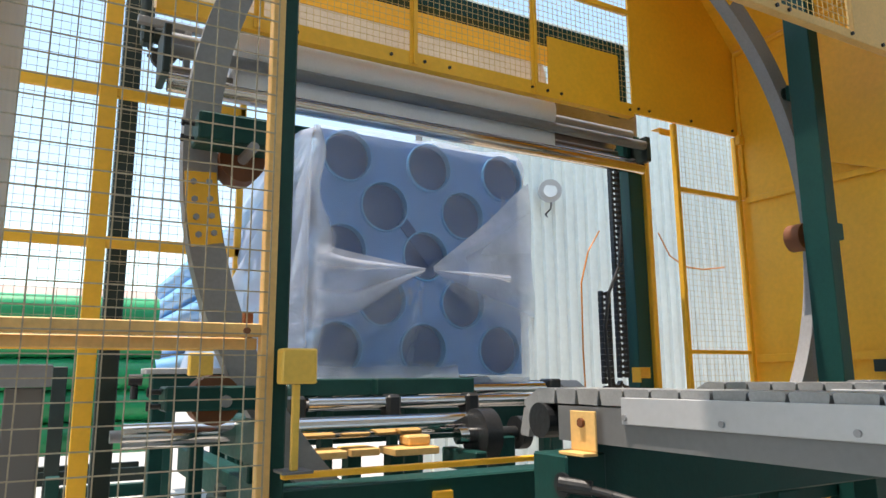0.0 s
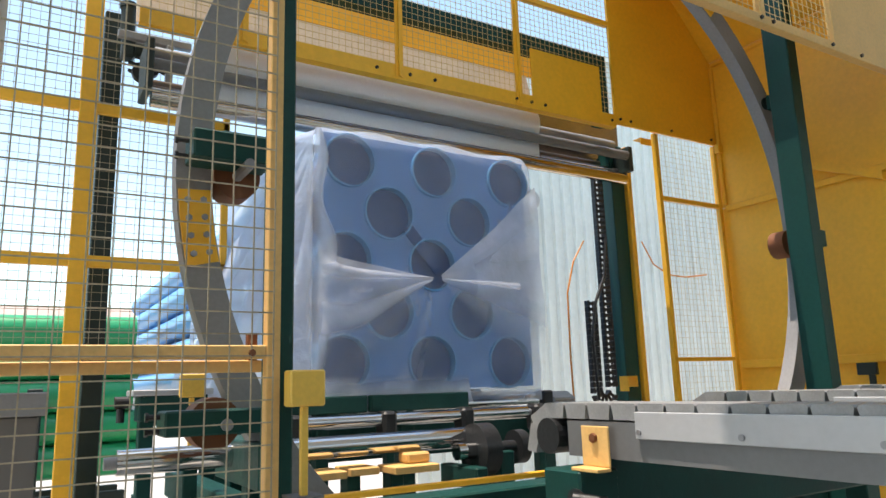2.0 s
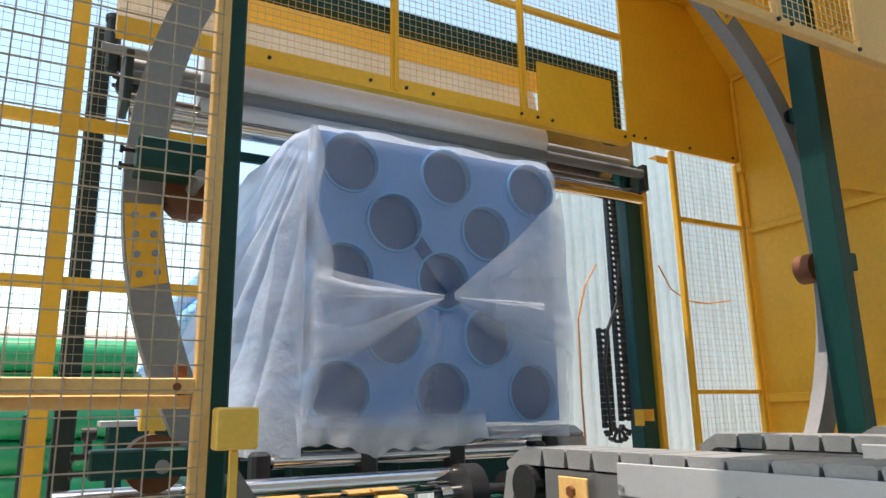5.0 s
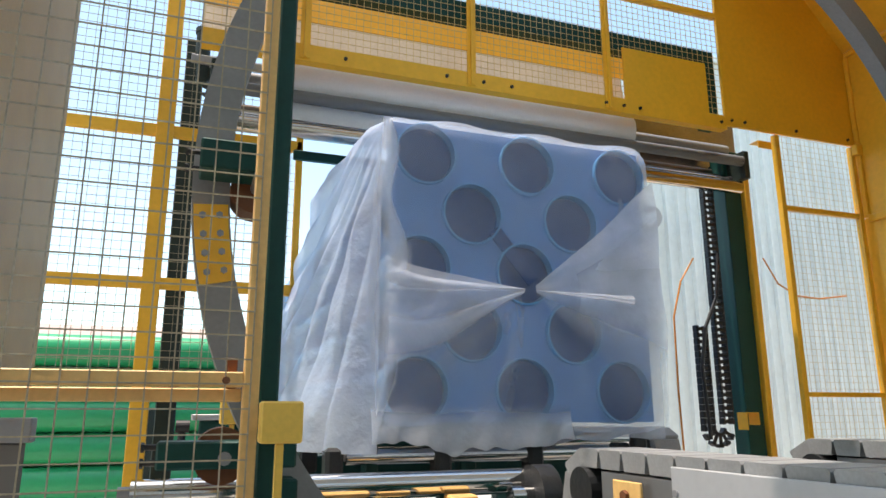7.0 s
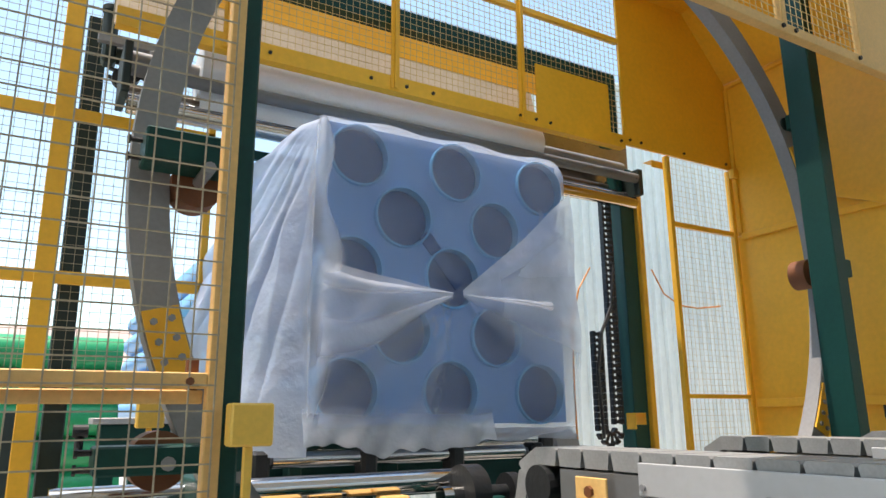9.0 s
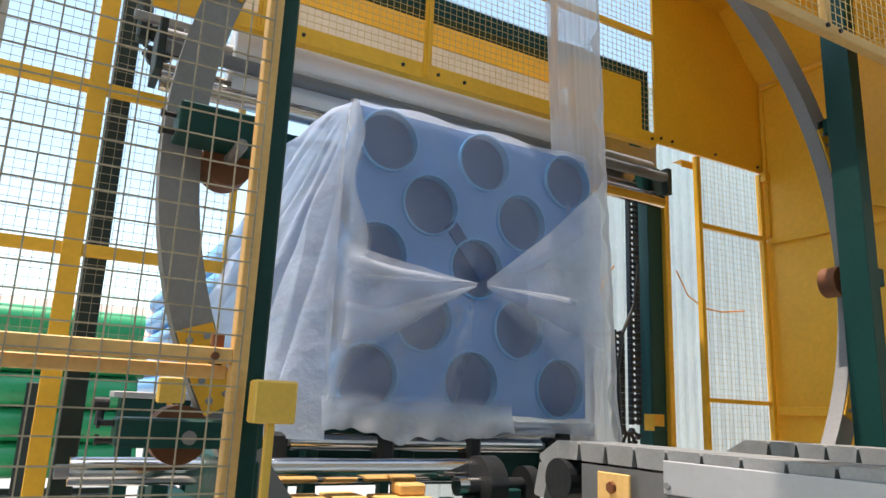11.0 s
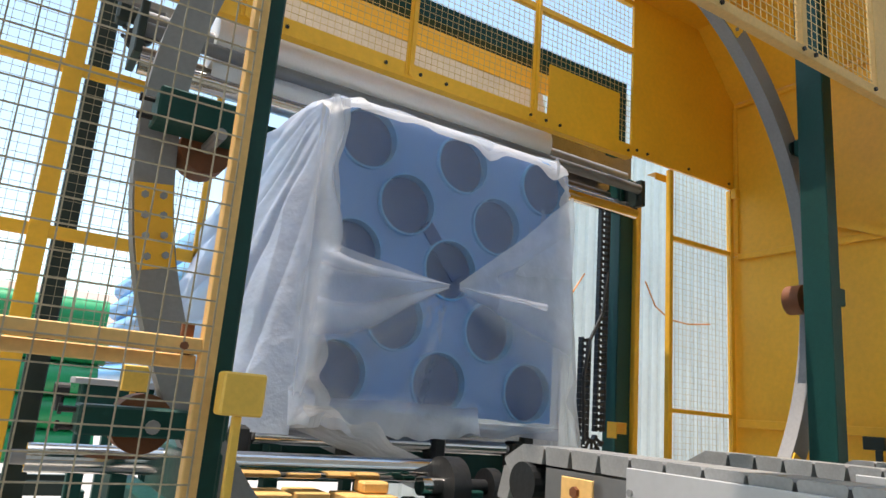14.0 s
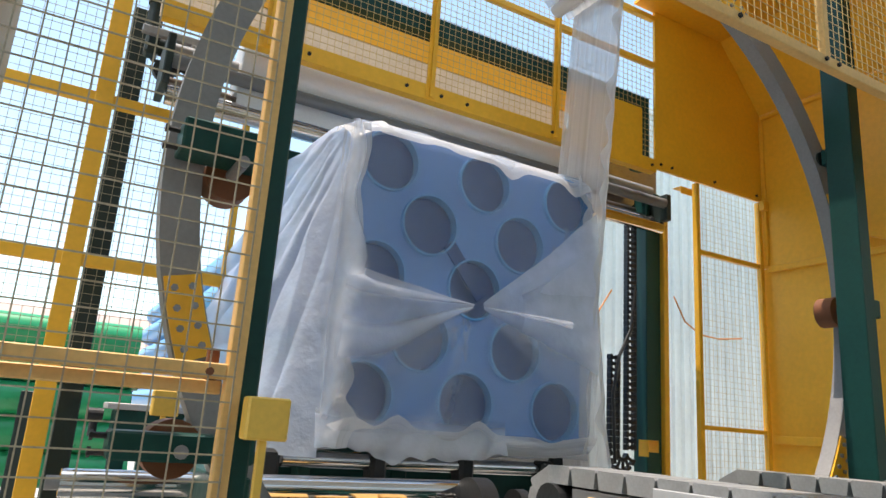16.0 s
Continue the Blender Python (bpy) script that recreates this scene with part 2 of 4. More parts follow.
part("roof", b, ROOF, shed)

# unseen wall, added behind the operator to throw light onto the front
b = B()
box(b, -16, 18, -6.3, -6.0, 0, 5.0)
tagged(part("wall_bounce", b, BOUNCEWHITE), "unseen pale wall behind the operator, added to bounce light", "wall", kind="structure")

# unseen roof, added to keep the sun off the near conveyors
b = B()
box(b, -16, 18, -6.3, 1.38, 6.0, 6.25)
tagged(part("roof_shade", b, BOUNCEWHITE), "unseen pale roof added to shade the infeed", "roof", kind="structure")

# green pipe stack on a rack
rack = thing("pipe_rack", "stack of green plastic pipes lying on a rack in the yard", "pipe stack")
b = B()
tube(b, (-7, 0, 0), (0, 0, 0), 0.15, 0.135, 18)
first = part("green_pipe", b, GREENPIPE, rack, smooth=True)
first.matrix_basis = pose(1.0, 7.6, 0.96)
for row in range(5):
    for d in range(2):
        if row or d:
            again(first, "green_pipe", rack, pose(1.0 + random.uniform(-0.12, 0.06), 7.6 + 0.31 * d + (0.02 if row % 2 else 0), 0.96 + 0.297 * row))
for px in (-4.6, -2.2, 0.05):
    b = B()
    box(b, px, px + 0.12, 7.32, 7.42, 0, 1.62, 0.006)
    part("post", b, BLACKISH, rack)
    b = B()
    box(b, px, px + 0.12, 7.44, 8.2, 0.68, 0.805, 0.006)
    part("sleeper", b, BLACKISH, rack)

for ry in (7.5, 8.0):
    b = B()
    box(b, -6.5, 0.9, ry, ry + 0.08, 0.56, 0.678, 0.006)
    part("beam", b, BLACKISH, rack)
for px in (-4.6, -2.2, 0.05):
    b = B()
    box(b, px, px + 0.12, 7.95, 8.05, 0, 0.558, 0.006)
    part("leg", b, BLACKISH, rack)

# grey side beam on a brown post, seen through the fence
beam = thing("side_beam", "dull grey steel beam on a brown steel post behind the fence", "steel frame", pose(0, 2.45, 0))
b = B()
box(b, -1.4, 0.02, -0.04, 0.04, 1.483, 1.55, 0.004)
part("beam", b, STEEL, beam)
b = B()
box(b, -0.10, 0.0, -0.03, 0.03, 0.016, 1.482, 0.004)
part("post", b, FARWALL, beam)
b = B()
box(b, -0.15, 0.05, -0.08, 0.08, 0, 0.015)
part("base_plate", b, FARWALL, beam)

# floodlight on the shed wall
lamp = thing("floodlight", "round white floodlight with a short bracket on the wall", "lamp", pose(6.30, 8.1, 4.18))
b = B()
rod(b, (-0.05, -0.12, 0), (0.02, 0.0, 0.03), 0.17, 24)
part("housing", b, ALU, lamp, smooth=True)
b = B()
rod(b, (-0.058, -0.135, 0), (-0.05, -0.12, 0), 0.10, 20)
part("lens", b, GLASSY, lamp, smooth=True)
b = B()
path_rod(b, [(0.0, -0.02, 0.02), (0.22, 0.06, 0.05), (0.26, 0.2, 0.05)], 0.045)
part("bracket", b, GALV, lamp)
b = B()
path_rod(b, [(0.05, -0.02, -0.05), (0.08, 0.05, -0.22), (0.02, 0.1, -0.3), (0.1, 0.17, -0.32)], 0.012, 6)
part("cable", b, BLACK, lamp)


# ---- machine housing ----
housing = thing("machine_guard", "yellow sheet metal and wire mesh housing of the wrapping machine", "machine guard")
YB = 3.67
b = B()
# back plate right of the opening, with a chamfered outer corner
pts = [(3.69, 3.44), (4.86, 3.44), (4.86, 4.18), (4.42, 4.70), (3.69, 4.70)]
f = [b.verts.new((p[0], YB, p[1])) for p in pts]
k = [b.verts.new((p[0], YB + 0.02, p[1])) for p in pts]
b.faces.new(f)
b.faces.new(k[::-1])
for i in range(5):
    j = (i + 1) % 5
    b.faces.new((f[i], k[i], k[j], f[j]))
part("back_plate", b, YELLOW, housing)
b = B()
box(b, 4.86, 4.885, 1.94, YB + 0.02, 0.15, 2.90)
part("side_panel", b, YELLOW, housing)
b = B()
box(b, 4.86, 4.885, 1.94, YB + 0.02, 2.906, 4.18)
part("side_panel", b, YELLOW, housing)
b = B()
vs = [(4.86, 4.184), (4.885, 4.19), (4.445, 4.71), (4.42, 4.704)]
A = [b.verts.new((p[0], 1.94, p[1])) for p in vs]
C = [b.verts.new((p[0], YB + 0.02, p[1])) for p in vs]
b.faces.new(A[::-1])
b.faces.new(C)
for i in range(4):
    j = (i + 1) % 4
    b.faces.new((A[i], A[j], C[j], C[i]))
part("chamfer_panel", b, YELLOW, housing)
b = B()
box(b, 3.5, 4.42, 1.94, YB + 0.02, 4.704, 4.725)
part("roof_panel", b, YELLOW, housing)
b = B()
box(b, 4.82, 4.858, 1.97, YB - 0.03, 1.60, 1.66, 0.004)
part("stiffener", b, YELLOW, housing)
b = B()
box(b, 4.80, 4.858, YB - 0.05, YB - 0.004, 3.36, 3.44, 0.004)
part("corner_bracket", b, YELLOW, housing)
b = B()
v8 = [b.verts.new((xx, yy, zz)) for xx in (4.81, 4.858) for yy, zz in ((3.10, 3.16), (3.10, 3.10), (2.40, 2.80), (2.40, 2.86))]
for q in ((0, 1, 2, 3), (4, 7, 6, 5), (0, 4, 5, 1), (1, 5, 6, 2), (2, 6, 7, 3), (3, 7, 4, 0)):
    b.faces.new([v8[i] for i in q])
part("brace", b, YELLOW, housing)
for z0, z1 in ((2.865, 2.915), (4.13, 4.16)):
    b = B()
    box(b, 4.832, 4.858, 1.97, YB - 0.03, z0, z1, 0.006)
    part("rib", b, YELLOW, housing)
b = B()
box(b, 4.835, 4.858, YB - 0.035, YB - 0.004, 2.92, 4.125, 0.004)
part("corner_angle", b, YELLOW, housing)
b = B()
box(b, 4.77, 4.80, 2.60, 2.73, 1.52, 1.60, 0.004)
box(b, 4.775, 4.795, 2.62, 2.66, 1.40, 1.52, 0.003)
part("hook", b, BLACKISH, housing, "rusty bent hook on the side panel")
# left side panel, seen edge on through the fence; its shade is in the paint
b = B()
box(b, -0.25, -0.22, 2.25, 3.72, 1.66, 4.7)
part("side_panel", b, SHADEDTAN, housing)

# header across the opening
b = B()
box(b, 0.35, 3.685, YB - 0.012, YB, 3.415, 3.50)
box(b, 0.35, 3.685, YB - 0.012, YB + 0.05, 3.405, 3.415)
part("bottom_rail", b, YELLOW, housing)
b = B()
box(b, 0.35, 3.685, YB - 0.01, YB + 0.03, 4.23, 4.27, 0.003)
part("top_rail", b, YELLOW, housing)
b = B()
box(b, 0.35, 3.685, YB - 0.01, YB + 0.03, 4.62, 4.66, 0.003)
part("top_rail", b, YELLOW, housing)
for mx in (0.85, 1.815, 2.745):
    b = B()
    box(b, mx, mx + 0.055, YB - 0.02, YB - 0.013, 3.42, 4.66)
    box(b, mx + 0.02, mx + 0.035, YB - 0.035, YB - 0.02, 3.42, 4.66)
    part("mullion", b, YELLOW, housing)
b = B()
wires(b, "y", YB + 0.008, 0.36, 3.68, 3.51, 4.64, 0.042)
part("wire_mesh", b, WIRE, housing)
b = B()
box(b, 0.35, 3.66, YB + 0.03, YB + 0.13, 3.865, 3.985, 0.004)
box(b, 3.56, 3.66, YB + 0.03, YB + 0.13, 3.43, 3.864, 0.004)
part("cross_beam", b, GREEN, housing)
for x1, y0, z0, y1, z1, mt, lb in ((3.60, 0.17, 3.745, 0.225, 4.02, YELLOW, "yellow sheet sloping back behind the mesh"), (2.99, 0.11, 3.47, 0.17, 3.741, DUSTY, "dusty off-white sheet behind the mesh")):
    b = B()
    v8 = [b.verts.new((xx, YB + yy, zz)) for xx in (0.35, x1) for yy, zz in ((y0, z0), (y1, z1), (y1 + 0.015, z1), (y0 + 0.015, z0))]
    for q in ((0, 1, 2, 3), (4, 7, 6, 5), (0, 4, 5, 1), (1, 5, 6, 2), (2, 6, 7, 3), (3, 7, 4, 0)):
        b.faces.new([v8[i] for i in q])
    bmesh.ops.recalc_face_normals(b, faces=b.faces)
    part("rear_sheet", b, mt, housing, lb)
b = B()
box(b, 2.90, 3.555, YB - 0.006, YB + 0.004, 3.502, 3.865)
part("cover_plate", b, YELLOW, housing)
bolt = part("bolt", rod(B(), (0, -0.010, 0), (0, 0, 0), 0.011, 6), BLACK, housing)
bolt.matrix_basis = pose(1.10, YB - 0.012, 3.45)
for bx in (1.69, 1.92, 2.10, 2.75, 2.88, 3.0, 3.64):
    again(bolt, "bolt", housing, pose(bx, YB - 0.012, 3.45))
for bx in (3.74, 3.85, 4.3, 4.78):
    again(bolt, "bolt", housing, pose(bx, YB, 3.48))

# cage right of the opening
cage = thing("mesh_cage", "yellow framed wire mesh side guard beside the opening", "machine guard")
for n_, a in (("stile", (4.10, 4.14, YB, YB + 0.04, 1.0, 3.43)), ("stile", (4.80, 4.84, YB, YB + 0.04, 1.0, 3.43)), ("rail", (4.14, 4.80, YB + 0.004, YB + 0.036, 2.895, 2.93)),
              ("rail", (4.14, 4.80, YB + 0.004, YB + 0.036, 1.66, 1.69)), ("rail", (4.14, 4.80, YB + 0.004, YB + 0.036, 1.0, 1.04))):
    b = B()
    box(b, *a, 0.003)
    part(n_, b, YELLOW, cage)
b = B()
wires(b, "y", YB + 0.02, 4.14, 4.80, 1.04, 3.43, 0.042, 0.001)
part("wire_mesh", b, WIRE, cage)

# upper guard at the front
hood = thing("front_hood", "faded yellow mesh and sheet guard above the infeed", "machine guard")
b = B()
box(b, 1.0, 4.885, 1.89, 1.938, 3.185, 3.235, 0.004)
part("bottom_rail", b, CREAM, hood)
for mx in (1.6, 2.88, 3.50):
    b = B()
    box(b, mx, mx + 0.04, 1.90, 1.935, 3.236, 4.7, 0.004)
    part("mullion", b, CREAM, hood)
b = B()
wires(b, "y", 1.925, 1.05, 3.50, 3.24, 4.7, 0.042)
part("wire_mesh", b, WIRE, hood)
b = B()
box(b, 3.545, 4.885, 1.91, 1.93, 3.236, 4.7)
part("front_sheet", b, CREAM, hood)
for bx in (1.2, 2.3, 2.86, 2.95, 3.45, 3.72):
    again(bolt, "bolt", hood, pose(bx, 1.889, 3.21))

# mesh fence beside the operator
fence = thing("mesh_fence", "faded yellow framed wire mesh fence panel", "fence")
FY = 2.07
for n_, a in (("stile", (0.543, 0.583, FY - 0.02, FY + 0.02, 1.12, 4.2)), ("mid_rail", (-2.6, 0.542, FY - 0.02, FY + 0.02, 1.624, 1.662)), ("mid_rail", (-2.6, 0.542, FY + 0.022, FY + 0.06, 1.588, 1.622)),
              ("bottom_rail", (-2.6, 0.542, FY - 0.02, FY + 0.02, 1.12, 1.15)), ("stile", (-2.65, -2.6, FY - 0.02, FY + 0.02, 0.0, 4.2))):
    b = B()
    box(b, *a, 0.003)
    part(n_, b, CREAM, fence)
b = B()
wires(b, "y", FY - 0.024, -2.6, 0.56, 1.14, 4.15, 0.062, 0.0019)
part("wire_mesh", b, BACKLITWIRE, fence)
b = B()
box(b, 0.50, 0.529, FY + 0.024, FY + 0.05, 1.60, 1.70, 0.003)
rod(b, (0.515, FY + 0.01, 1.672), (0.515, FY + 0.06, 1.672), 0.010, 8)
rod(b, (0.50, FY - 0.03, 1.64), (0.50, FY - 0.02, 1.64), 0.010, 8)
part("latch", b, RUBBER, fence)

# rear guard fence
rear = thing("rear_fence", "yellow framed wire mesh guard behind the machine", "fence")
RY = 4.33
for n_, a in (("post", (0.14, 0.235, RY - 0.03, RY + 0.03, 0.0, 5.0)), ("rail", (-3.2, 0.98, RY - 0.02, RY + 0.02, 3.13, 3.20)), ("rail", (-3.2, 0.98, RY - 0.02, RY + 0.02, 2.235, 2.30)),
              ("rail", (-3.2, 0.98, RY - 0.02, RY + 0.02, 1.665, 1.70)), ("stile", (0.945, 0.985, RY - 0.02, RY + 0.02, 1.66, 4.6)), ("post", (-1.6, -1.48, RY - 0.03, RY + 0.03, 0.0, 5.0))):
    b = B()
    box(b, *a, 0.004)
    part(n_, b, YELLOW, rear)
b = B()
wires(b, "y", RY + 0.025, -3.2, 0.97, 1.70, 4.6, 0.05)
part("wire_mesh", b, BACKLITWIRE, rear)

# frame posts
def post(name, label, a, mat=GREEN):
    p = thing(name, label, "frame post")
    bb = B()
    box(bb, *a, 0.006)
    part("column", bb, mat, p)
    bb = B()
    box(bb, a[0] - 0.04, a[1] + 0.04, a[2] - 0.04, a[3] + 0.04, 0, 0.015)
    part("base_plate", bb, mat, p)
    return p


post("frame_post", "dark green square steel post beside the mesh fence", (0.587, 0.637, 2.09, 2.25, 0.016, 4.6))
post("frame_post", "dark green steel post carrying a ring support wheel", (3.905, 4.005, 2.40, 2.56, 0.016, 4.68))
post("frame_post", "dark green rear post beside the cable chain", (3.90, 4.045, 3.97, 4.10, 0.016, 3.4))
post("frame_post", "thin yellow corner post of the guard", (4.06, 4.11, 3.95, 4.0, 0.016, 3.40), YELLOW)
post("frame_post", "dark green rear post of the machine frame", (0.26, 0.37, 4.55, 4.67, 0.016, 3.9), BLACKISH)


# ---- film reel and rollers over the opening ----
reel = thing("film_reel", "long white plastic film reel with steel rollers over the opening", "film reel")
b = B()
rod(b, (0.80, 3.98, 3.40), (3.09, 3.98, 3.40), 0.150, 40)
part("film_roll", b, PAPER, reel, smooth=True)
b = B()
box(b, 0.80, 3.10, 3.872, 3.876, 3.15, 3.345)
part("film_sheet", b, PAPER, reel, "white film hanging straight off the roll")
b = B()
rod(b, (0.45, 3.98, 3.40), (3.95, 3.98, 3.40), 0.04, 16)
part("core", b, STEEL, reel, smooth=True)
for yy, zz, rr, mt, n_ in ((4.02, 3.20, 0.030, BRONZE, "guide_roller"), (3.86, 3.085, 0.046, ROLLER, "drive_roller"), (3.95, 3.16, 0.03, CHROME, "guide_roller"),
                           (3.82, 3.265, 0.036, GALV, "guide_roller"), (4.10, 3.27, 0.028, BRONZE, "guide_roller"), (4.12, 3.42, 0.03, BRONZE, "guide_roller")):
    b = B()
    rod(b, (0.45, yy, zz), (3.93, yy, zz), rr, 24)
    part(n_, b, mt, reel, smooth=True)
b = B()
box(b, 3.935, 3.985, 3.80, 4.16, 3.14, 3.34, 0.006)
part("bearing_plate", b, BLACKISH, reel)
for yy, zz in ((3.82, 3.265), (3.95, 3.16)):
    b = B()
    rod(b, (3.90, yy, zz), (3.934, yy, zz), 0.036, 16)
    part("bearing", b, CASTING, reel, smooth=True)
# plate added to block the sky where dark brown rollers fill the gap
b = B()
box(b, 3.02, 4.24, 4.19, 4.20, 3.26, 3.74, 0.003)
part("filler_plate", b, BRONZE, reel, "dull brown filler plate added behind the rollers")
b = B()
box(b, 4.02, 4.16, 3.74, 3.82, 3.40, 3.404)
box(b, 4.02, 4.16, 3.74, 3.744, 3.35, 3.40)
part("end_angle", b, YELLOW, reel, "yellow folded angle at the roller ends")
b = B()
box(b, 0.41, 0.449, 3.78, 4.06, 3.12, 3.40, 0.006)
part("bearing_plate", b, BLACKISH, reel)
b = B()
box(b, 0.33, 0.405, 4.20, 4.30, 3.46, 3.60, 0.015)
rod(b, (0.40, 4.24, 3.53), (0.58, 4.24, 3.53), 0.055, 16)
part("gear_motor", b, BLACKISH, reel, smooth=True)
b = B()
rod(b, (0.36, 4.25, 3.60), (0.36, 4.25, 3.78), 0.042, 16)
rod(b, (0.36, 4.25, 3.78), (0.36, 4.25, 3.81), 0.05, 16)
part("motor", b, BLACKISH, reel, smooth=True)
b = B()
rod(b, (0.45, 4.20, 3.38), (0.45, 4.24, 3.38), 0.06, 20)
rod(b, (0.50, 4.16, 3.38), (0.50, 4.20, 3.38), 0.03, 14)
part("sprocket", b, CASTING, reel, smooth=True)
for k in range(3):
    b = B()
    path_rod(b, [(0.38, 4.26, 3.50 - 0.05 * k), (0.46, 4.20, 3.46 - 0.06 * k), (0.53, 4.17, 3.49 - 0.05 * k), (0.60, 4.15, 3.42 - 0.03 * k)], 0.012, 8)
    part("hose", b, BLACK, reel)
b = B()
box(b, 0.30, 0.70, 4.13, 4.17, 3.54, 3.585, 0.004)
box(b, 0.56, 0.60, 4.12, 4.16, 3.30, 3.54, 0.004)
part("motor_bracket", b, STEEL, reel)
b = B()
box(b, 0.92, 3.0, 4.25, 4.28, 3.06, 3.12, 0.004)
part("cutter_bar", b, GREEN, reel)

# cable chain on the rear post
chain = thing("cable_chain", "black plastic cable drag chain hanging in a loop", "cable chain")
b = B()
box(b, -0.046, -0.024, -0.022, 0.022, -0.0205, 0.0205, 0.004)
box(b, 0.024, 0.046, -0.022, 0.022, -0.0205, 0.0205, 0.004)
box(b, -0.024, 0.024, -0.020, -0.012, -0.013, 0.010, 0.001)
link = part("link", b, BLACK, chain)
slots = []
for i in range(38):
    slots.append((3.700, 3.93, 3.064 - i * 0.042, 0))
for i in range(1, 6):
    a = math.pi * i / 6
    slots.append((3.625 + 0.075 * math.cos(a), 3.93, 1.468 - 0.075 * math.sin(a), math.degrees(a)))
for i in range(16):
    slots.append((3.55, 3.93, 1.468 + i * 0.042, 0))
link.matrix_basis = pose(*slots[0][:3])
for sx, sy, sz, sr in slots[1:]:
    again(link, "link", chain, pose(sx, sy, sz, 0, sr, 0))
b = B()
path_rod(b, [(3.72, 3.90, 2.6), (3.66, 3.88, 2.3), (3.55, 3.88, 2.1), (3.5, 3.88, 1.85), (3.52, 3.88, 1.4)], 0.012, 8)
part("cable", b, BLACK, chain)
b = B()
path_rod(b, [(3.70, 4.12, 2.62), (3.58, 4.12, 2.45), (3.50, 4.12, 2.2), (3.49, 4.12, 1.7), (3.5, 4.12, 1.2)], 0.007, 6)
part("cable", b, ORANGE, chain)


# ---- support rollers of the ring ----
def support(label, x, y, z, side, length, wx, wz, hh=0.07, wr=0.085):
    s = thing("ring_support", label, "support roller", pose(x, y, z), "ring support rollers")
    bb = B()
    box(bb, min(0, side * length), max(0, side * length), -0.18, -0.03, -hh, hh, 0.006)
    part("arm", bb, GREEN, s)
    bb = B()
    rod(bb, (side * wx, -0.02, wz), (side * wx, 0.10, wz), wr, 28)
    part("wheel", bb, RUBBER, s, smooth=True)
    bb = B()
    rod(bb, (side * wx, -0.19, wz), (side * wx, 0.12, wz), 0.02, 10)
    part("axle", bb, STEEL, s)
    for dz in (-0.6 * hh, 0.55 * hh):
        bb = B()
        rod(bb, (-side * 0.035, -0.09, dz), (0, -0.09, dz), 0.009, 8)
        rod(bb, (-side * 0.045, -0.09, dz), (-side * 0.035, -0.09, dz), 0.015, 6)
        part("bolt", bb, BLACK, s)
    return s


support("dark green arm with a brown support wheel on the ring", 0.395, 2.60, 2.375, 1, 0.28, 0.19, -0.06, 0.05)
support("dark green arm with a brown wheel low on the ring", 0.34, 2.60, 1.44, 1, 0.4, 0.19, -0.01, 0.04, 0.088)
knob = thing("ring_support", "brown support wheel on a green axle through the post", "support roller", pose(4.0, 2.46, 2.335), "ring support rollers")
b = B()
rod(b, (0.0, 0.14, 0), (0.0, 0.24, 0), 0.085, 28)
part("wheel", b, RUBBER, knob, smooth=True)
b = B()
box(b, 0.006, 0.07, -0.05, 0.02, -0.05, 0.05, 0.006)
part("bracket", b, GREEN, knob)
b = B()
rod(b, (0.0, 0.10, 0), (0.0, 0.14, 0), 0.03, 14)
part("axle", b, BLACK, knob)


upper = thing("ring_support", "small dark green roller bracket high on the ring", "support roller", pose(4.04, 2.56, 3.25), "ring support rollers")
b = B()
box(b, -0.10, 0.02, 0.0, 0.05, -0.05, 0.05, 0.008)
part("bracket", b, GREEN, upper)
b = B()
rod(b, (-0.09, 0.05, 0), (-0.09, 0.10, 0), 0.04, 20)
part("wheel", b, BLACKISH, upper, smooth=True)


# ---- the ring with its film carriage ----
RC = (2.30, 2.62, 2.38)
RIN, ROUT = 1.80, 1.925
ring = thing("wrapping_ring", "large grey steel wrapping ring with yellow splice plates", "wrapping ring", pose(*RC))
b = B()
N = 120
loops = []
for yy, rr in ((0, RIN), (0, ROUT), (0.08, ROUT), (0.08, RIN)):
    loops.append([b.verts.new((rr * math.cos(2 * math.pi * i / N), yy, rr * math.sin(2 * math.pi * i / N))) for i in range(N)])
for k in range(4):
    A, C = loops[k], loops[(k + 1) % 4]
    for i in range(N):
        b.faces.new((A[i], A[(i + 1) % N], C[(i + 1) % N], C[i]))
bmesh.ops.recalc_face_normals(b, faces=b.faces)
part("ring_body", b, RINGSTEEL, ring, smooth=True)


def arc_plate(name, mid, half, r0, r1, y0, y1, mat, seg=8):
    bb = B()
    rows = []
    for i in range(seg + 1):
        a = radians(mid - half + 2 * half * i / seg)
        rows.append([bb.verts.new((r * math.cos(a), y, r * math.sin(a))) for r, y in ((r0, y0), (r1, y0), (r1, y1), (r0, y1))])
    for A, C in zip(rows, rows[1:]):
        for j in range(4):
            bb.faces.new((A[j], A[(j + 1) % 4], C[(j + 1) % 4], C[j]))
    bb.faces.new(rows[0][::-1])
    bb.faces.new(rows[-1])
    bmesh.ops.recalc_face_normals(bb, faces=bb.faces)
    return part(name, bb, mat, ring)


ring_bolt = None
